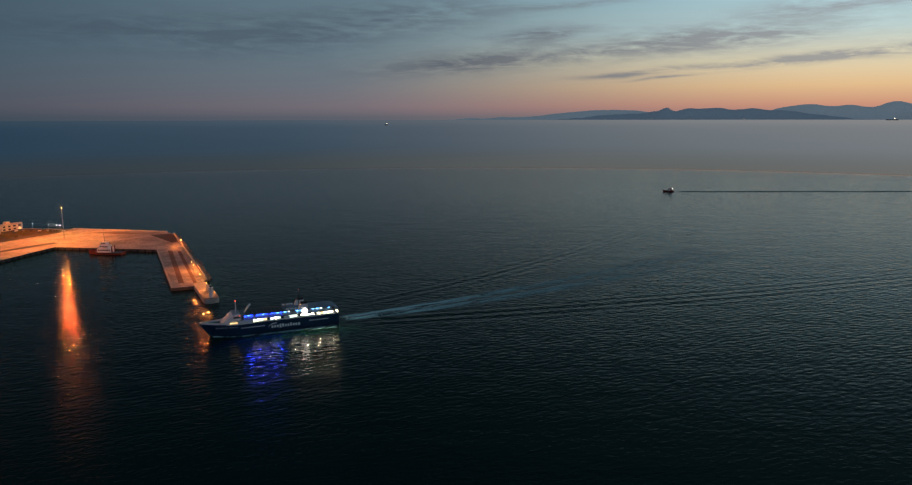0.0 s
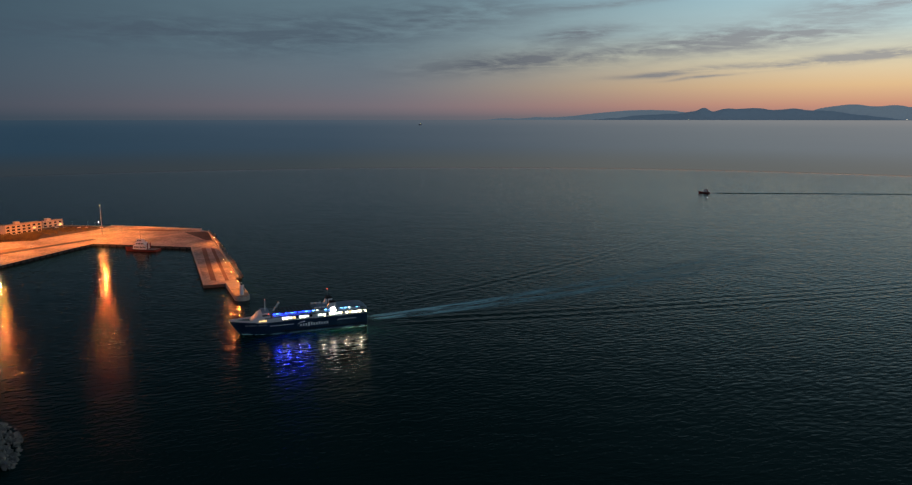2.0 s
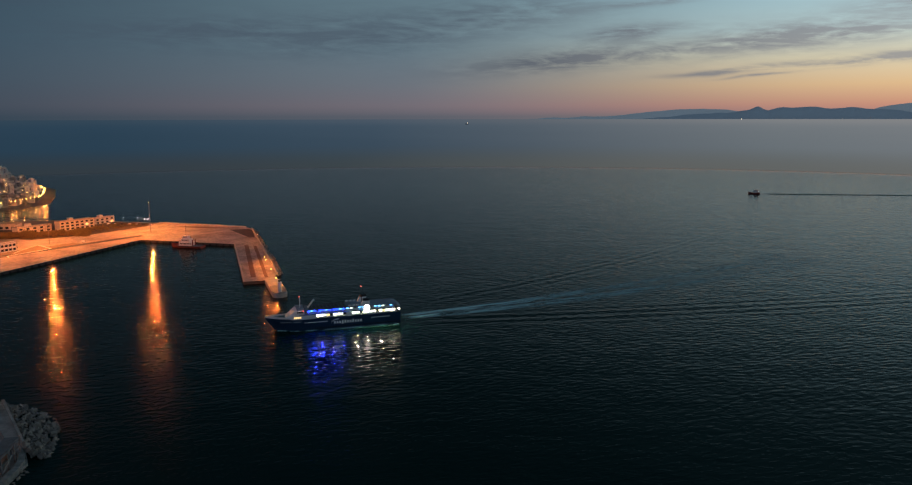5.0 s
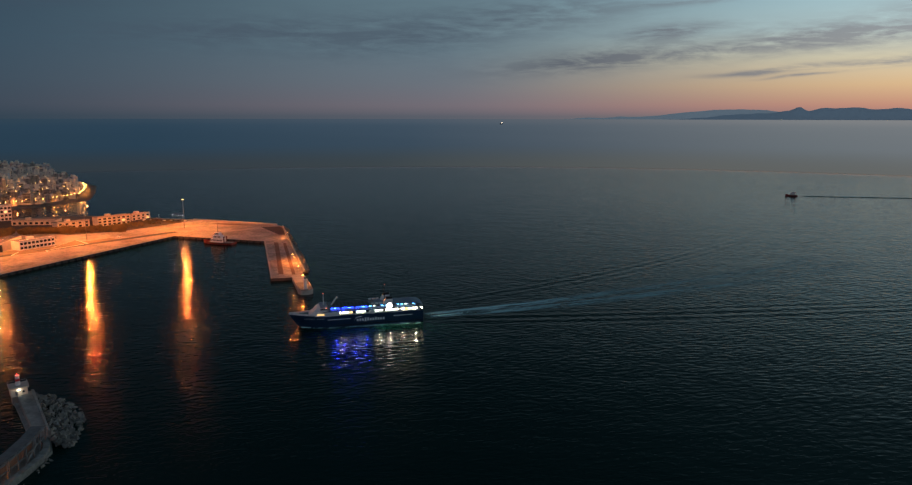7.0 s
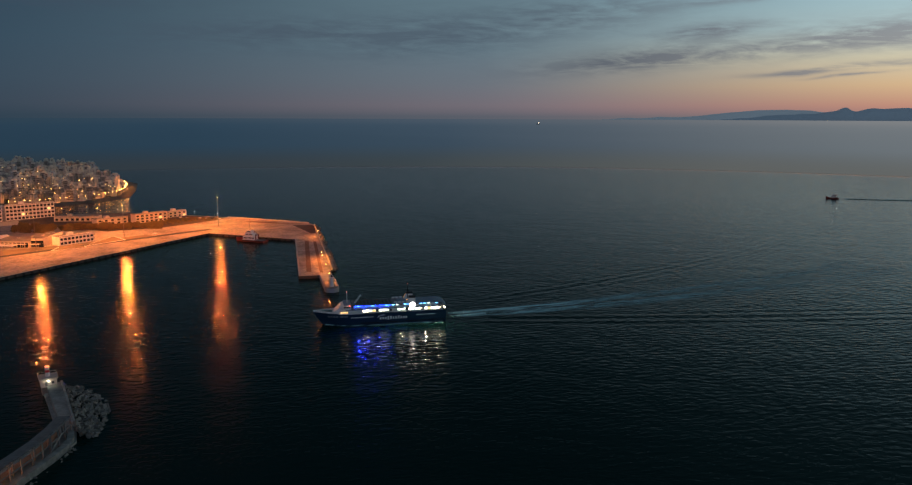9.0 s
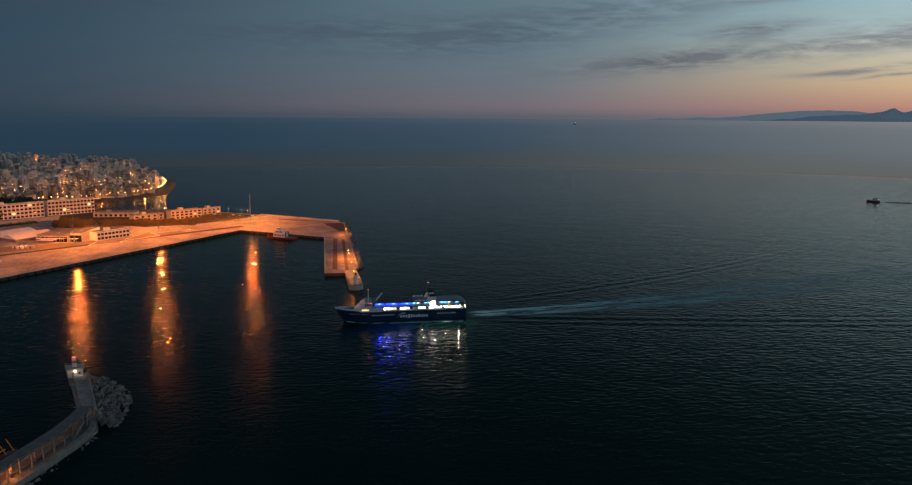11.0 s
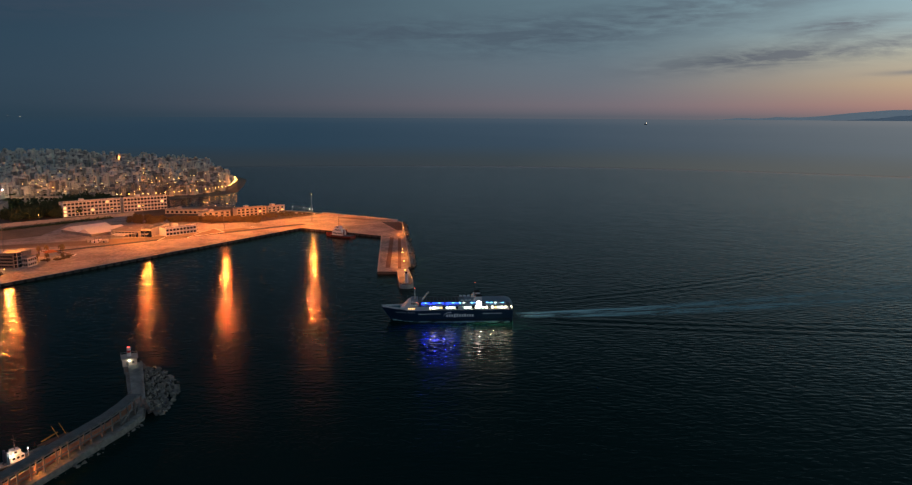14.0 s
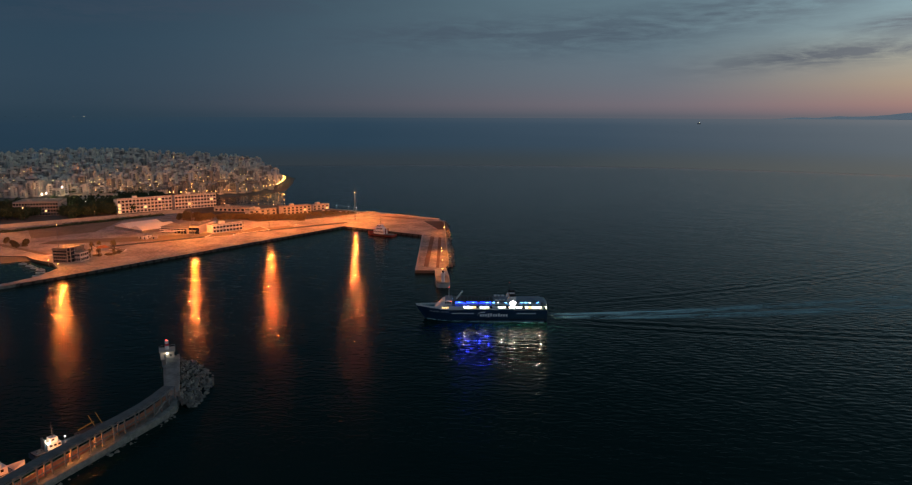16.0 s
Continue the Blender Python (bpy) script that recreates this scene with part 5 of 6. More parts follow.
joined_bush("hedge", [(-724 + 44 * t + rnd.uniform(-1.5, 1.5), 505 + 185 * t, QZ, rnd.uniform(1.8, 4.2)) for t in np.linspace(0, 1, 130)], LEAF, "dark overgrown hedge along the boundary wall")
joined_bush("kiosk_shrubs", [(-531 + 24 * math.cos(a) * q, 478 + 17 * math.sin(a) * q, QZ, rnd.uniform(0.8, 2.0)) for a, q in ((rnd.uniform(0, 6.28), rnd.uniform(0.7, 1.0)) for _ in range(46))], DRYLEAF, "low orange-lit shrubs round the kiosk")
joined_bush("scrub", [(-538 + 66 * t + rnd.uniform(-40, 0), 712 + 112 * t + rnd.uniform(-4, 12), QZ, rnd.uniform(0.8, 2.4)) for t in (rnd.random() for _ in range(190))], DRYLEAF, "orange-lit scrub on the peninsula")
for i in range(9):
    tree(-640 + rnd.uniform(-25, 25), 455 + rnd.uniform(-12, 14), QZ, False, rnd, "small tree on the quay green", "quay trees")


def palm(x, y, rnd):
    root = thing("palm", pose(x, y, QZ, 0, 0, rnd.uniform(0, 360)), "tall palm tree lit by the quay lamps", "palm", "palms")
    part("trunk", tube((0, 0, -0.2), (0.3, 0.1, 8.0), 0.3, 7), BARK, root)
    bm = bmesh.new()
    for i in range(22):
        a, droop = rnd.uniform(0, 6.28), rnd.uniform(-0.6, 1.0)
        last = None
        for k in range(5):
            r = 0.6 * k
            z = 8.0 + 0.9 * droop * k / 2 - 0.22 * k * k
            c = Vector((0.3 + r * math.cos(a), 0.1 + r * math.sin(a), z))
            s = Vector((-math.sin(a), math.cos(a), 0)) * (0.42 if 0 < k < 4 else 0.12)
            row = [bm.verts.new(c - s), bm.verts.new(c + s)]
            if last:
                bm.faces.new((last[0], last[1], row[1], row[0]))
            last = row
    part("frond_crown", bm, DRYLEAF, root)


for x, y in ((-547, 484), (-541, 480), (-545, 491), (-535, 497), (-530, 496), (-537, 501), (-512, 452), (-516, 459), (-510, 463)):
    palm(x, y, rnd)


# ---- large buildings on the harbour ----
def window_set(parent, length, floors, per, h0, storey, y, w=1.6, hgt=1.5, lit=(), inset=0.0):
    me = mesh_of("window", box(-w / 2, w / 2, -0.06, 0.06, 0, hgt), GLASS)
    ml = mesh_of("window_lit", box(-w / 2, w / 2, -0.06, 0.06, 0, hgt), LIT_WARM)
    for f in range(floors):
        for i in range(per):
            x = length * (i + 0.5) / per
            shared("window", ml if (f, i) in lit else me, parent, pose(x, y, h0 + f * storey))


def block_building(a, b, depth, floors, storey, label, mat=OFFWHITE, per=12, bands=True, lit=(), z=QZ - 0.3, side=-1, name="office_building"):
    """A long block whose front runs from a to b; bands of slab between the storeys."""
    L = math.hypot(b[0] - a[0], b[1] - a[1])
    root = thing(name, along(a, b, z), label, "building", "harbour buildings")
    H = floors * storey + 0.6
    d0, d1 = (0, depth) if side < 0 else (-depth, 0)
    body = part("wall", box(0, L, d0, d1, -1.0, H), mat, root)
    part("roof", box(-0.3, L + 0.3, d0 - 0.3, d1 + 0.3, H, H + 0.35), ROOF, root)
    part("parapet", box(0, L, d0, d0 + 0.25, H + 0.35, H + 1.1), mat, root)
    part("stair_house", box(L * 0.3, L * 0.3 + 5, d0 + 2, d0 + 7, H + 0.35, H + 3.2), mat, root)
    if bands:
        for f in range(floors):
            part("slab_band", box(-0.2, L + 0.2, d0 - 0.55, d0 - 0.003, f * storey + storey - 0.15, f * storey + storey + 0.2), CONCRETE, root)
    for i in range(0, per + 1, 2):
        px = min(max(L * i / per, 0.25), L - 0.25)
        part("pilaster", box(px - 0.25, px + 0.25, d0 - 0.7, d0 - 0.556, 0, H), mat, root)
    window_set(root, L, floors, per, 1.0, storey, d0 - 0.02, min(3.2, L / per * 0.7), storey * 0.55, lit)
    for k in range(int(depth / 4)):
        for f in range(floors):
            shared("window", bpy.data.meshes["window"], root, pose(L + 0.02, d0 + 2 + 4 * k, 1.0 + f * storey, 0, 0, 90))
    return root


block_building((-742, 673), (-716, 739), 14, 4, 4.5, "long white four-storey block with regular window rows", WHITEWALL, per=15, lit=((0, 0), (1, 0), (2, 0), (1, 7), (3, 11)), side=-1)
block_building((-713.5, 742), (-687, 791.5), 14, 4, 4.6, "long white four-storey block with regular window rows", WHITEWALL, per=13, lit=((2, 11), (1, 4)), side=-1)
block_building((-837, 596), (-798, 630), 44, 4, 4.3, "modern grey block with long dark window bands among pines", SLAB, per=16, lit=((1, 11), (2, 3)), side=-1)
block_building((-893, 716), (-838, 745), 14, 3, 4.6, "pale floodlit building among dark trees", per=10, lit=((0, 2), (1, 6)), side=-1)
block_building((-556, 768), (-538, 804), 12, 3, 3.4, "white three-storey building on the peninsula", OFFWHITE, per=7, lit=((1, 5),), side=1)
block_building((-548, 820), (-540, 846), 10, 2, 3.4, "small white two-storey house by the shore", OFFWHITE, per=4, lit=((0, 3),), side=1)
block_building((-586, 738), (-570, 772), 12, 2, 3.6, "off-white low building behind street trees", OFFWHITE, per=5, side=1)


def shed(a, b, depth, wall_h, ridge_h, label, roofmat, wallmat, doors=0, side=1):
    L = math.hypot(b[0] - a[0], b[1] - a[1])
    root = thing("shed", along(a, b, QZ), label, "shed", "quay sheds")
    s = 1 if side > 0 else -1
    part("wall", box(0, L, min(0, s * depth), max(0, s * depth), 0, wall_h), wallmat, root)
    y0, y1, ym = -0.5 * s, s * (depth + 0.5), s * depth / 2
    bm = bmesh.new()
    prof = [(y0, wall_h + 0.003), (ym, ridge_h), (y1, wall_h + 0.003), (y1, wall_h + 0.3), (ym, ridge_h + 0.3), (y0, wall_h + 0.3)]
    r0, r1 = [bm.verts.new((-0.5, y, z)) for y, z in prof], [bm.verts.new((L + 0.5, y, z)) for y, z in prof]
    for i in range(6):
        bm.faces.new((r0[i], r0[(i + 1) % 6], r1[(i + 1) % 6], r1[i]))
    bm.faces.new(r0)
    bm.faces.new(r1[::-1])
    for r in (0, L):
        g = [bm.verts.new((r, y, z)) for y, z in ((0, wall_h), (ym, ridge_h), (s * depth, wall_h))]
        bm.faces.new(g)
    bmesh.ops.recalc_face_normals(bm, faces=bm.faces[:])
    part("roof", bm, roofmat, root)
    for i in range(int(L / 3)):
        part("roof_rib", box(1.5 + 3 * i, 1.62 + 3 * i, min(0, s * depth / 2), max(0, s * depth / 2), 0, 0.12), roofmat, root).matrix_basis = \
            pose(0, 0, wall_h + 0.3) @ Matrix.Rotation(math.atan2(ridge_h - wall_h, depth / 2) * s, 4, "X")
    for i in range(doors):
        part("door", box(L * (i + 0.5) / doors - 1.6, L * (i + 0.5) / doors + 1.6, -0.06 * s - 0.05, -0.06 * s + 0.05, 0, wall_h * 0.75), GLASS, root)
    return root


# tents' open sides are solid walls; the shade inside is their dark colour
shed((-641, 586), (-634, 627.5), 31, 2.9, 7.2, "pale white storage tent with a pitched roof", TENT, DARKCONC, side=-1)
shed((-609.5, 581), (-602.5, 623), 24, 2.9, 7.0, "pale white storage tent with a pitched roof", TENT, DARKCONC, side=-1)
shed((-572, 590), (-540, 596), 46, 6.4, 7.6, "long low customs shed with a corrugated roof", METALROOF, OFFWHITE, 8, side=1)
shed((-538, 598), (-528, 601.5), 44, 9.0, 9.8, "tall pale passenger terminal hall", METALROOF, OFFWHITE, 5, side=1)
block_building((-517, 611), (-506, 645), 13.5, 2, 4.1, "white terminal building with dark windows facing the quay", WHITEWALL, per=9, bands=False, side=-1, z=QZ, name="terminal_building")
block_building((-658, 770), (-612, 786), 20, 1, 5.0, "long low pale-roofed hall on the peninsula", OFFWHITE, per=8, side=1, z=QZ, name="hall")

# roof plant, awnings and a sign wall that break up the terminal roofs
def roof_unit(x, y, z, rz, sx, sy, sz):
    root = thing("roof_unit", pose(x, y, z, 0, 0, rz), "grey ventilation box on the terminal roof", "roof unit", "roof units")
    part("casing", box(-sx, sx, -sy, sy, 0, sz, 0.05), STEEL, root)
    part("cowl", box(-sx * 0.6, sx * 0.6, -sy * 0.6, sy * 0.6, sz + 0.003, sz + 0.35, 0.04), DARKCONC, root)


for x, y, z in ((-559, 604, 6.95), (-553, 617, 7.2), (-549, 611, 7.4), (-537, 612, 9.6), (-541, 630, 9.6), (-539, 621, 9.6)):
    roof_unit(x, y, QZ + z, 12, 1.3, 0.9, 1.1)
for a_, b_, d_ in (((-571, 588), (-541, 594), 3.2), ((-537, 595.6), (-529, 598.3), 3.6)):
    L_ = math.hypot(b_[0] - a_[0], b_[1] - a_[1])
    aw = thing("awning", along(a_, b_, QZ), "long pale awning before the terminal doors", "awning", "terminal awnings")
    part("roof", box(0, L_, -d_ + 1.2, 1.2, 3.6, 3.85, 0.04), TENT, aw)
    for k in range(6):
        part("post", cyl(0.11, 0, 3.6, 8, at=(L_ * (k + 0.5) / 6, -d_ + 1.6)), STEEL, aw)

canopy = thing("canopy", pose(-553, 583, QZ, 0, 0, 12), "low bright canopy roof beside the terminal", "canopy")
part("roof", box(-8, 8, -4, 4, 3.4, 3.7), TENT, canopy)
for x in (-7, 0, 7):
    for y in (-3.4, 3.4):
        part("post", cyl(0.14, 0, 3.4, 8, at=(x, y)), STEEL, canopy)

gate = thing("harbour_office", along((-523, 427.8), (-509.5, 432.3), QZ), "dark grey boxy harbour office with a glazed stair tower", "building")
part("wall", box(0, 13.5, 0, 24, 0, 12.0), DARKCONC, gate)
part("roof", box(-0.5, 14.0, -0.5, 24.5, 12.0, 12.5), GALLERY_ROOF, gate)
part("parapet", box(0.2, 13.3, 0.2, 0.5, 12.5, 13.2), DARKCONC, gate)
tower = part("stair_tower", box(13.503, 16.5, 0.5, 6.5, 0, 13.8), CONCRETE, gate, "pale stair tower with tall glazing")
for f in range(4):
    part("pane", box(13.8, 16.2, 0.38, 0.497, 0.8 + 3.2 * f, 3.6 + 3.2 * f), GLASS, tower)
    part("pane", box(16.503, 16.6, 1.2, 5.8, 0.8 + 3.2 * f, 3.6 + 3.2 * f), GLASS, tower)
part("wing", box(13.503, 21.5, 6.503, 18, 0, 8.4), OFFWHITE, gate, "white two-storey wing")
part("wing_roof", box(13.503, 21.9, 6.6, 18.4, 8.4, 8.8), GALLERY_ROOF, gate)
for f in range(4):
    part("window_band", box(0.8, 12.8, -0.08, -0.003, 1.0 + 2.8 * f, 2.5 + 2.8 * f), GLASS, gate)
    for i in range(6):
        part("mullion", box(2.4 + 1.9 * i, 2.55 + 1.9 * i, -0.14, -0.083, 1.0 + 2.8 * f, 2.5 + 2.8 * f), DARKCONC, gate)
for f in range(2):
    for i in range(4):
        part("window", box(21.503, 21.58, 7.4 + 2.7 * i, 9.2 + 2.7 * i, 1.2 + 3.8 * f, 3.2 + 3.8 * f), GLASS, gate)
        part("window", box(14.2 + 1.8 * i, 15.4 + 1.8 * i, 6.42, 6.5, 1.2 + 3.8 * f, 3.2 + 3.8 * f), GLASS, gate)

kiosk = thing("kiosk", pose(-535, 487, QZ, 0, 0, 75), "small orange-roofed kiosk among palms", "kiosk")
part("wall", box(-4, 4, -3, 3, 0, 3), OFFWHITE, kiosk)
bm = bmesh.new()
b4 = [bm.verts.new(p) for p in ((-5, -4, 3), (5, -4, 3), (5, 4, 3), (-5, 4, 3))]
tp = [bm.verts.new(p) for p in ((-2, 0, 5.2), (2, 0, 5.2))]
for f in ((b4[0], b4[1], tp[1], tp[0]), (b4[1], b4[2], tp[1]), (b4[2], b4[3], tp[0], tp[1]), (b4[3], b4[0], tp[0]), (b4[3], b4[2], b4[1], b4[0])):
    bm.faces.new(f)
part("roof", bm, ORANGE, kiosk, "orange tiled roof")

bwall = thing("wall_boundary", along((-760, 520), (-676, 724), QZ - 0.3), "long pale boundary wall behind the quay", "wall", kind="structure")
for i in range(36):
    part("panel", box(6.1 * i, 6.1 * i + 6.05, -0.25, 0.25, 0, 4.6), CONCRETE, bwall)

# kerbed beds and markings on the quay
for poly in ([(-505, 588), (-488, 611), (-494, 617), (-512, 605)], [(-493, 619), (-481, 659), (-506, 674), (-500, 640)], [(-560, 505), (-520, 500), (-515, 494), (-560, 495)], [(-690, 470), (-560, 452), (-560, 446), (-690, 462)]):
    mx, my = sum(p[0] for p in poly) / 4, sum(p[1] for p in poly) / 4
    single("trim_kerb", prism([(mx + (x - mx) * 1.05 + (0.6 if x > mx else -0.6), my + (y - my) * 1.04 + (0.6 if y > my else -0.6)) for x, y in poly], QZ - 0.5, QZ + 0.18), WHITE, "whitewashed kerb round a planting bed", kind="structure")
    single("trim_kerbed_bed", prism(poly, QZ - 0.5, QZ + 0.25), EARTH, "raised kerbed planting bed on the quay", kind="structure")
for i in range(9):
    t = i / 8
    c = (-500 + 45 * t, 600 + 110 * t)
    single("trim_line", prism([(c[0], c[1]), (c[0] + 0.5, c[1] - 0.2), (c[0] + 4.0, c[1] + 9.5), (c[0] + 3.5, c[1] + 9.7)], Q, Q + 0.004), PAINT, "worn white lane line on the quay", kind="structure")


def car(x, y, rz, mat, label):
    root = thing("car", pose(x, y, QZ, 0, 0, rz), label, "car", "parked cars")
    sec = [(-2.1, 0.35), (2.1, 0.35), (2.15, 0.8), (1.2, 0.95), (0.6, 1.45), (-1.2, 1.45), (-1.8, 0.95), (-2.15, 0.85)]
    bm = bmesh.new()
    a, b = [bm.verts.new((px, -0.85, pz)) for px, pz in sec], [bm.verts.new((px, 0.85, pz)) for px, pz in sec]
    bm.faces.new(a)
    bm.faces.new(b[::-1])
    for i in range(8):
        bm.faces.new((a[i], b[i], b[(i + 1) % 8], a[(i + 1) % 8]))
    bmesh.ops.recalc_face_normals(bm, faces=bm.faces[:])
    part("body", bm, mat, root)
    for px in (-1.35, 1.35):
        for py in (-0.8, 0.8):
            w = part("wheel", cyl(0.34, -0.1, 0.1, 12), RUBBER, root)
            w.matrix_basis = pose(px, py, 0.34, 90, 0, 0)
    part("windscreen", box(0.5, 0.56, -0.7, 0.7, 0.95, 1.35), GLASS, root).matrix_basis = pose(0.45, 0, 0.28, 0, -25, 0)


car(-473, 700, 70, WHITE, "white car parked on the quay")
for i in range(7):
    car(-470 - 9 * i, 846 - 0.5 * i - 22, 80 + 5 * (i % 3), (WHITE, BLACK, STEEL)[i % 3], "car parked by the shore road")
for i, (x, y) in enumerate(((-560, 553), (-552, 551), (-545, 556), (-556, 559), (-548, 560))):
    ct = thing("container_cabin", pose(x, y, QZ, 0, 0, 20 + 8 * i), "pale cabin container standing on the open quay", "container", "cabins")
    part("box", box(-3, 3, -1.2, 1.2, 0, 2.5, 0.05), (OFFWHITE, WHITE)[i % 2], ct)
    part("door", box(-0.5, 0.5, -1.26, -1.2, 0.1, 2.1), GLASS, ct)


# ---- the town ----
def town_house(k):
    """An apartment block of one or two volumes, with banded balconies and a set-back top."""
    rnd = random.Random(500 + k)
    w, d, fl = rnd.uniform(8, 19), rnd.uniform(9, 13), (3, 4, 4, 5, 5, 5, 6, 6, 6, 7, 4, 5, 7, 3, 8, 6)[k]
    h = fl * 3.0 + 0.5
    wall = (PLASTER, OFFWHITE, PLASTER, GREYWALL)[k % 4]
    root = thing("apartment_building", pose(0, 0, 0), ("pale plastered apartment block with balconies, on the town hill", "off-white apartment block with banded balconies and shuttered windows", "beige apartment block with long balconies, near the shore", "grey rendered apartment block with narrow balconies")[k % 4], "apartment building", "town blocks")
    part("wall", box(-w / 2, w / 2, -d / 2, d / 2, -8, h), wall, root)
    part("roof", box(-w / 2 - 0.2, w / 2 + 0.2, -d / 2 - 0.2, d / 2 + 0.2, h, h + 0.5), ROOF, root)
    if k % 3:
        part("penthouse", box(-w * rnd.uniform(0.15, 0.42), w * rnd.uniform(0.1, 0.4), -d * 0.25, d * 0.4, h + 0.5, h + rnd.uniform(2.6, 3.6)), wall, root)
    if k % 3 == 1:
        wx = w / 2 + rnd.uniform(3, 6)
        part("side_wing", box(w / 2 + 0.003, wx, -d / 2 + 2, d / 2, -8, h * rnd.uniform(0.45, 0.8)), wall, root)
    part("stair_house", box(w * 0.1, w * 0.1 + 2.4, d * 0.42 - 2.6, d * 0.42, h + 0.5, h + (5.2 if k % 3 else 2.8)), wall, root)
    if k % 2:
        part("water_tank", cyl(0.7, h + 0.5, h + 2.1, 8, at=(-w * 0.42, d * 0.3)), STEEL, root)
    cut = rnd.uniform(0, 0.35) * w if k % 3 == 2 else 0.0
    b0, b1 = -w / 2 + rnd.uniform(0, 1.5) + cut, w / 2 - rnd.uniform(0, 1.5)
    for f in range(1, fl):
        part("balcony", box(b0, b1, -d / 2 - 1.4, -d / 2 - 0.003, 3 * f - 0.15, 3 * f + 0.85), SLAB if k % 2 else wall, root)
        part("window", box(b0 + 0.8, b1 - 0.8, -d / 2 - 0.06, -d / 2 - 0.003, 3 * f + 0.9, 3 * f + 2.6), SHUTTER, root)
        for q in range(2):
            y = -d / 2 + 1.5 + q * d * 0.5
            part("window", box(w / 2 + 0.003, w / 2 + 0.06, y, y + 1.6, 3 * f + 0.9, 3 * f + 2.3), SHUTTER, root)
    for q in range((0, 1, 0, 2)[k % 4]):
        f, x = rnd.randrange(1, fl), rnd.uniform(b0 + 1, b1 - 3)
        part("window", box(x, x + rnd.uniform(1.0, 1.8), -d / 2 - 0.12, -d / 2 - 0.065, 3 * f + 1.0, 3 * f + 2.4), LIT_WARM if q == 0 else LIT_COOL, root, "lit window")
    return root


GREYWALL = material("grey_town_render", (0.42, 0.41, 0.40), 0.85, vary=0.25, grain=0.2, stain=0.06, per_object=0.5)
PROTO = [town_house(k) for k in range(16)]
rnd = random.Random(77)
ang = radians(28)
sites = []
for i in range(-121, 134):
    for j in range(-106, 119):
        u, v = i * 10.6 + rnd.uniform(-2.8, 2.8), j * 11.2 + (5 if j % 3 == 0 else 0) + rnd.uniform(-3, 3)
        x, y = -1250 + u * math.cos(ang) - v * math.sin(ang), 1150 + u * math.sin(ang) + v * math.cos(ang)
        if not (-2350 < x < -740 and 700 < y < 1900) or rnd.random() < 0.11:
            continue
        sites.append((x, y))
sx, sy_ = np.array([s[0] for s in sites]), np.array([s[1] for s in sites])
sd, hz = coast_distance(sx, sy_), land_height(sx, sy_)
town, gaps = [], []
for (x, y), d, z in zip(sites, sd, hz):
    back = rnd.uniform(-22, 10)
    if d < 26 + max(0, back) or (x > -1010 and y < 0.75 * (x + 1010) + 770 + back and y < 860):
        continue
    if y < 0.42 * (x + 820) + 810 + back and x > -1500 and y < 800:
        continue
    if math.hypot(x - 60, y - 20) > 2150 + 120 * math.sin(x * 0.01):
        continue
    (gaps if rnd.random() < 0.07 else town).append((x, y, float(z)))
town.sort(key=lambda p: math.hypot(p[0] + 700, p[1] - 900))
near, rest = town[:165], town[165:]
used = set()
for n, (x, y, z) in enumerate(near):
    k = rnd.randrange(16)
    face = rnd.choice((298, 298, 28, 340, 20)) + rnd.uniform(-9, 9)
    m = pose(x, y, z, 0, 0, face) @ Matrix.Diagonal((rnd.uniform(0.65, 1.0), rnd.uniform(0.7, 0.9), rnd.uniform(0.5, 0.82), 1))
    if k in used:
        copy_thing(PROTO[k], m)
    else:
        used.add(k)
        PROTO[k].matrix_basis = m
joined_bush("town_trees", [(x + rnd.uniform(-7, 7), y + rnd.uniform(-7, 7), z + rnd.uniform(1, 5), rnd.uniform(2.2, 4.5)) for x, y, z in gaps for _ in range(4)], LEAF, "dark trees in the gaps between the town blocks")
verts, fc, mi = [], [], []


def raw_box(c, s, x0, x1, y0, y1, z0, z1, mat):
    b = len(verts)
    for z in (z0, z1):
        for px, py in ((x0, y0), (x1, y0), (x1, y1), (x0, y1)):
            verts.append((c[0] + px * s[0] - py * s[1], c[1] + px * s[1] + py * s[0], c[2] + z))
    for f in ((4, 5, 6, 7), (0, 1, 5, 4), (1, 2, 6, 5), (2, 3, 7, 6), (3, 0, 4, 7)):
        fc.append(tuple(b + i for i in f))
        mi.append(mat)


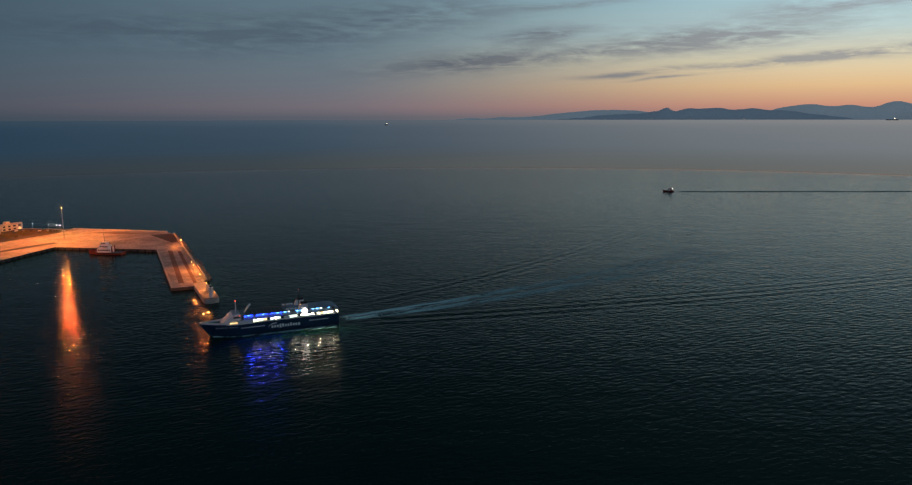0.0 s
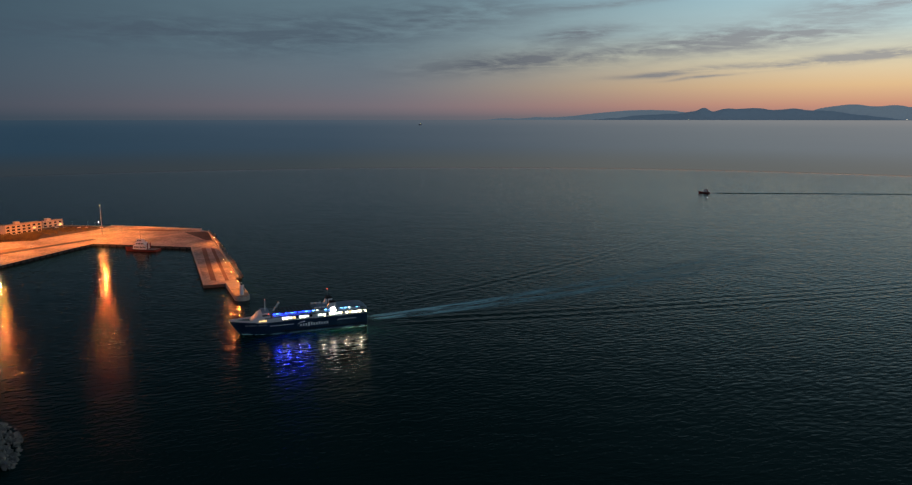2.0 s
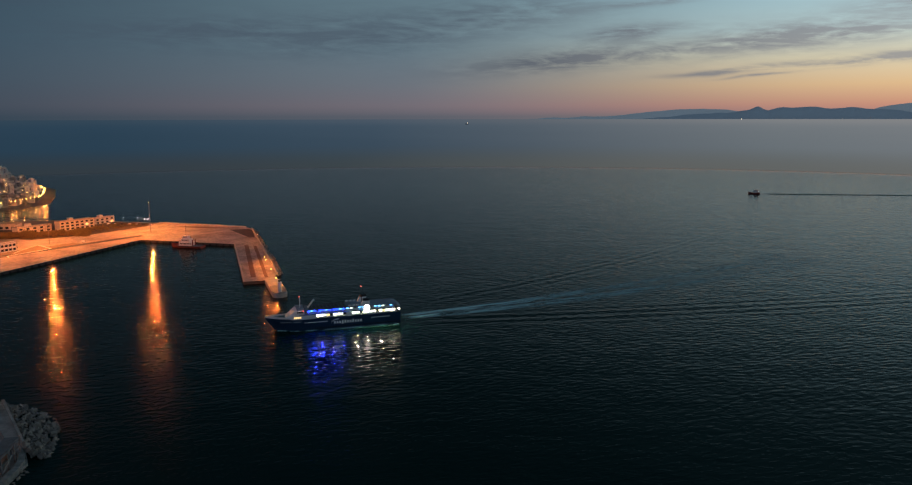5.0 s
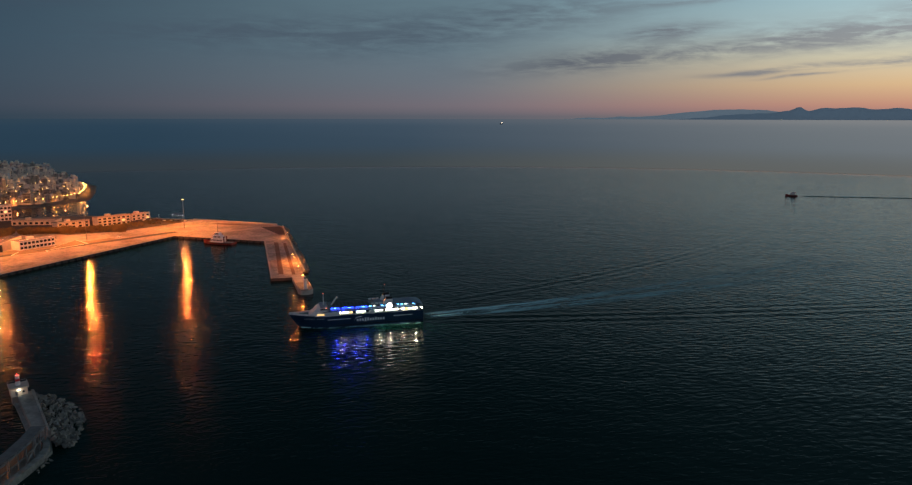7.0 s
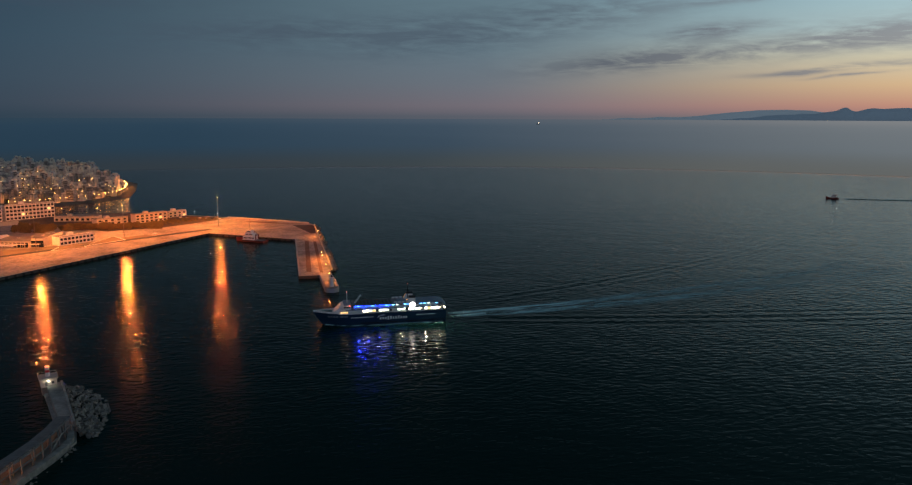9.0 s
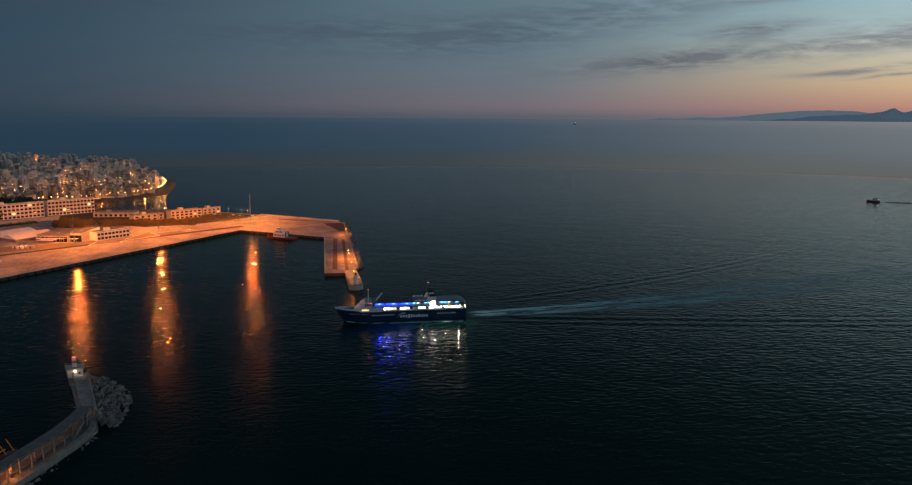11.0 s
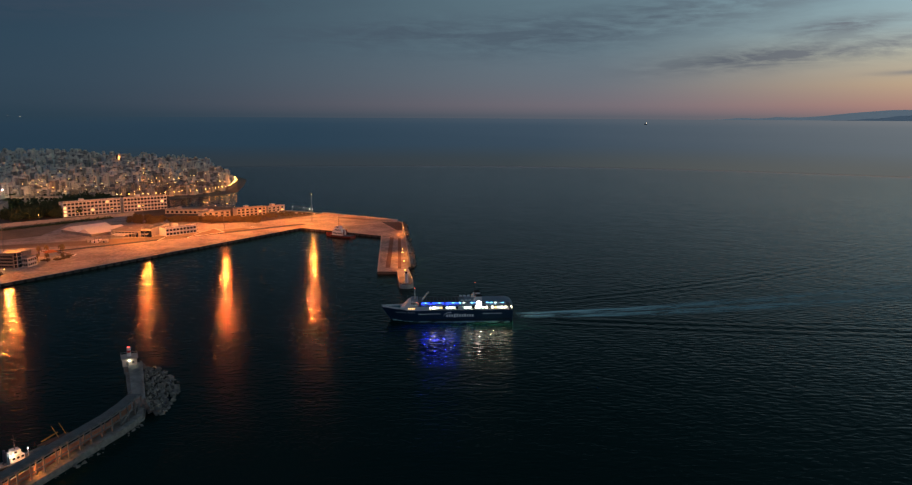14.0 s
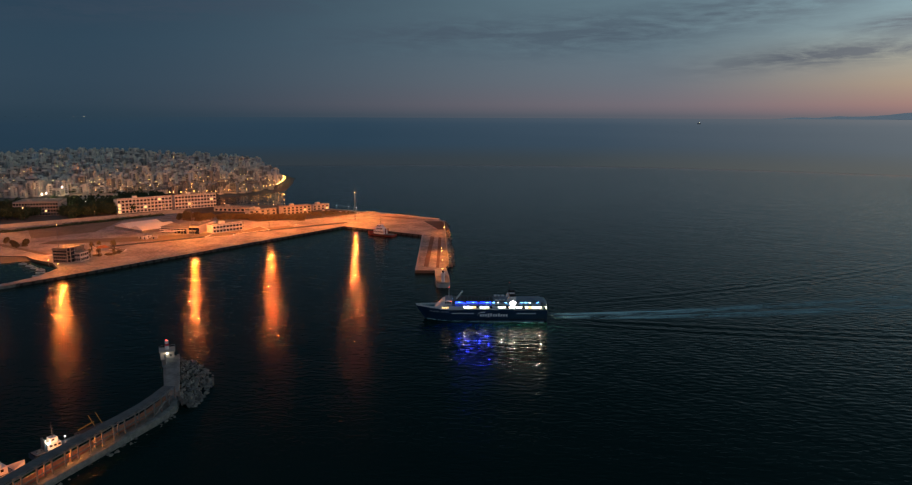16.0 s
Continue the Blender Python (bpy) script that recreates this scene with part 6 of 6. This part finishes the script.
for x, y, z in rest:
    a = radians(rnd.choice((298, 298, 28, 340, 20)) + rnd.uniform(-10, 10))
    s = (math.cos(a), math.sin(a))
    w, d, fl = rnd.uniform(5.5, 13), rnd.uniform(6, 10), rnd.choice((1, 2, 2, 2, 3, 3, 3, 4, 4, 5, 7))
    h = fl * 3
    raw_box((x, y, z), s, -w / 2, w / 2, -d / 2, d / 2, -8, h, rnd.choice((0, 0, 3, 3, 5)))
    raw_box((x, y, z), s, -w * 0.3, w * 0.25, -d * 0.3, d * 0.3, h, h + 2.8, 0)
    for f in range(1, fl):
        raw_box((x, y, z), s, -w / 2 + 1, w / 2 - 1, -d / 2 - 1.3, -d / 2, 3 * f - 0.1, 3 * f + 0.9, 1)
        raw_box((x, y, z), s, -w / 2 + 3, w / 2 - 3, -d / 2 - 0.05, -d / 2, 3 * f + 1.1, 3 * f + 2.4, 2)
        raw_box((x, y, z), s, w / 2, w / 2 + 0.05, -d / 2 + 4, d / 2 - 3, 3 * f + 1.0, 3 * f + 2.2, 2)
    if rnd.random() < 0.22 and fl > 1:
        f = rnd.randrange(1, fl)
        raw_box((x, y, z), s, -1.6, 0.4, -d / 2 - 0.2, -d / 2 - 0.06, 3 * f + 1.0, 3 * f + 2.4, 4)
FARWALL = material("far_town_plaster", (0.76, 0.66, 0.55), 0.85, vary=0.4, grain=0.05, stain=0.02)
FARWALL2 = material("far_town_plaster_dark", (0.40, 0.35, 0.31), 0.85, vary=0.45, grain=0.05, stain=0.02)
FARWALL3 = material("far_town_render_grey", (0.55, 0.55, 0.55), 0.85, vary=0.35, grain=0.05, stain=0.02)
me = bpy.data.meshes.new("far_town")
me.from_pydata(verts, [], fc)
for mm in (FARWALL, SLAB, SHUTTER, FARWALL2, LIT_WARM, FARWALL3):
    me.materials.append(mm)
me.polygons.foreach_set("material_index", mi)
tagged(new("far_town_blocks", me), "dense pale apartment blocks covering the far town hill", "town", kind="stuff")

for x, y in ((-728, 628), (-712, 668), (-698, 708), (-684, 745), (-600, 810), (-640, 812)):
    street_lamp(x, y, QZ, 9, 5200, r=0.3, label="lit sodium street lamp on the harbour road")
# lit promenade round the headland
prom = [(-845, 852), (-826, 869), (-804, 891), (-797, 906), (-793, 918), (-792, 939), (-780, 957), (-780, 991), (-779, 1015), (-785, 1037), (-800, 1067), (-826, 1107), (-866, 1159), (-905, 1205), (-896, 1214)]
pl = []
for (x0, y0), (x1, y1) in zip(prom, prom[1:]):
    n = max(1, round(math.hypot(x1 - x0, y1 - y0) / 9.5))
    pl += [(x0 + (x1 - x0) * i / n, y0 + (y1 - y0) * i / n) for i in range(n)]
for i, (x, y) in enumerate(pl):
    x, y = x + rnd.uniform(-1.5, 1.5), y + rnd.uniform(-2.5, 2.5)
    z = float(land_height(x, y))
    street_lamp(x, y, z, 8.6 + rnd.uniform(-0.5, 0.5) - z, 6200, r=rnd.uniform(0.42, 0.66), label="lit sodium street lamp on the seafront promenade", light=i % 3 == 0)
for x, y, h, w in ((-876, 662, 19, 30000), (-885, 675, 19, 30000), (-938, 737, 19, 40000)):
    street_lamp(x, y, float(land_height(x, y)), h, w, (1, 0.55, 0.25), LAMP_WHITE, "bright white floodlight on a pole in the town", 0.7)
for x, y in ((-826, 692), (-806, 716)):
    street_lamp(x, y, float(land_height(x, y)), 9, 5200, (1, 0.82, 0.45), LAMP_WHITE, "lit pale lamp before the floodlit building", 0.4)
for i in range(190):
    x, y, z = rnd.choice(town[:500] if i % 2 else town[:2400])
    street_lamp(x + 7, y - 8, z, 8 + rnd.uniform(0, 7), 5200, r=rnd.uniform(0.24, 0.45), label="lit sodium street lamp in a town street", light=i % 4 == 0)
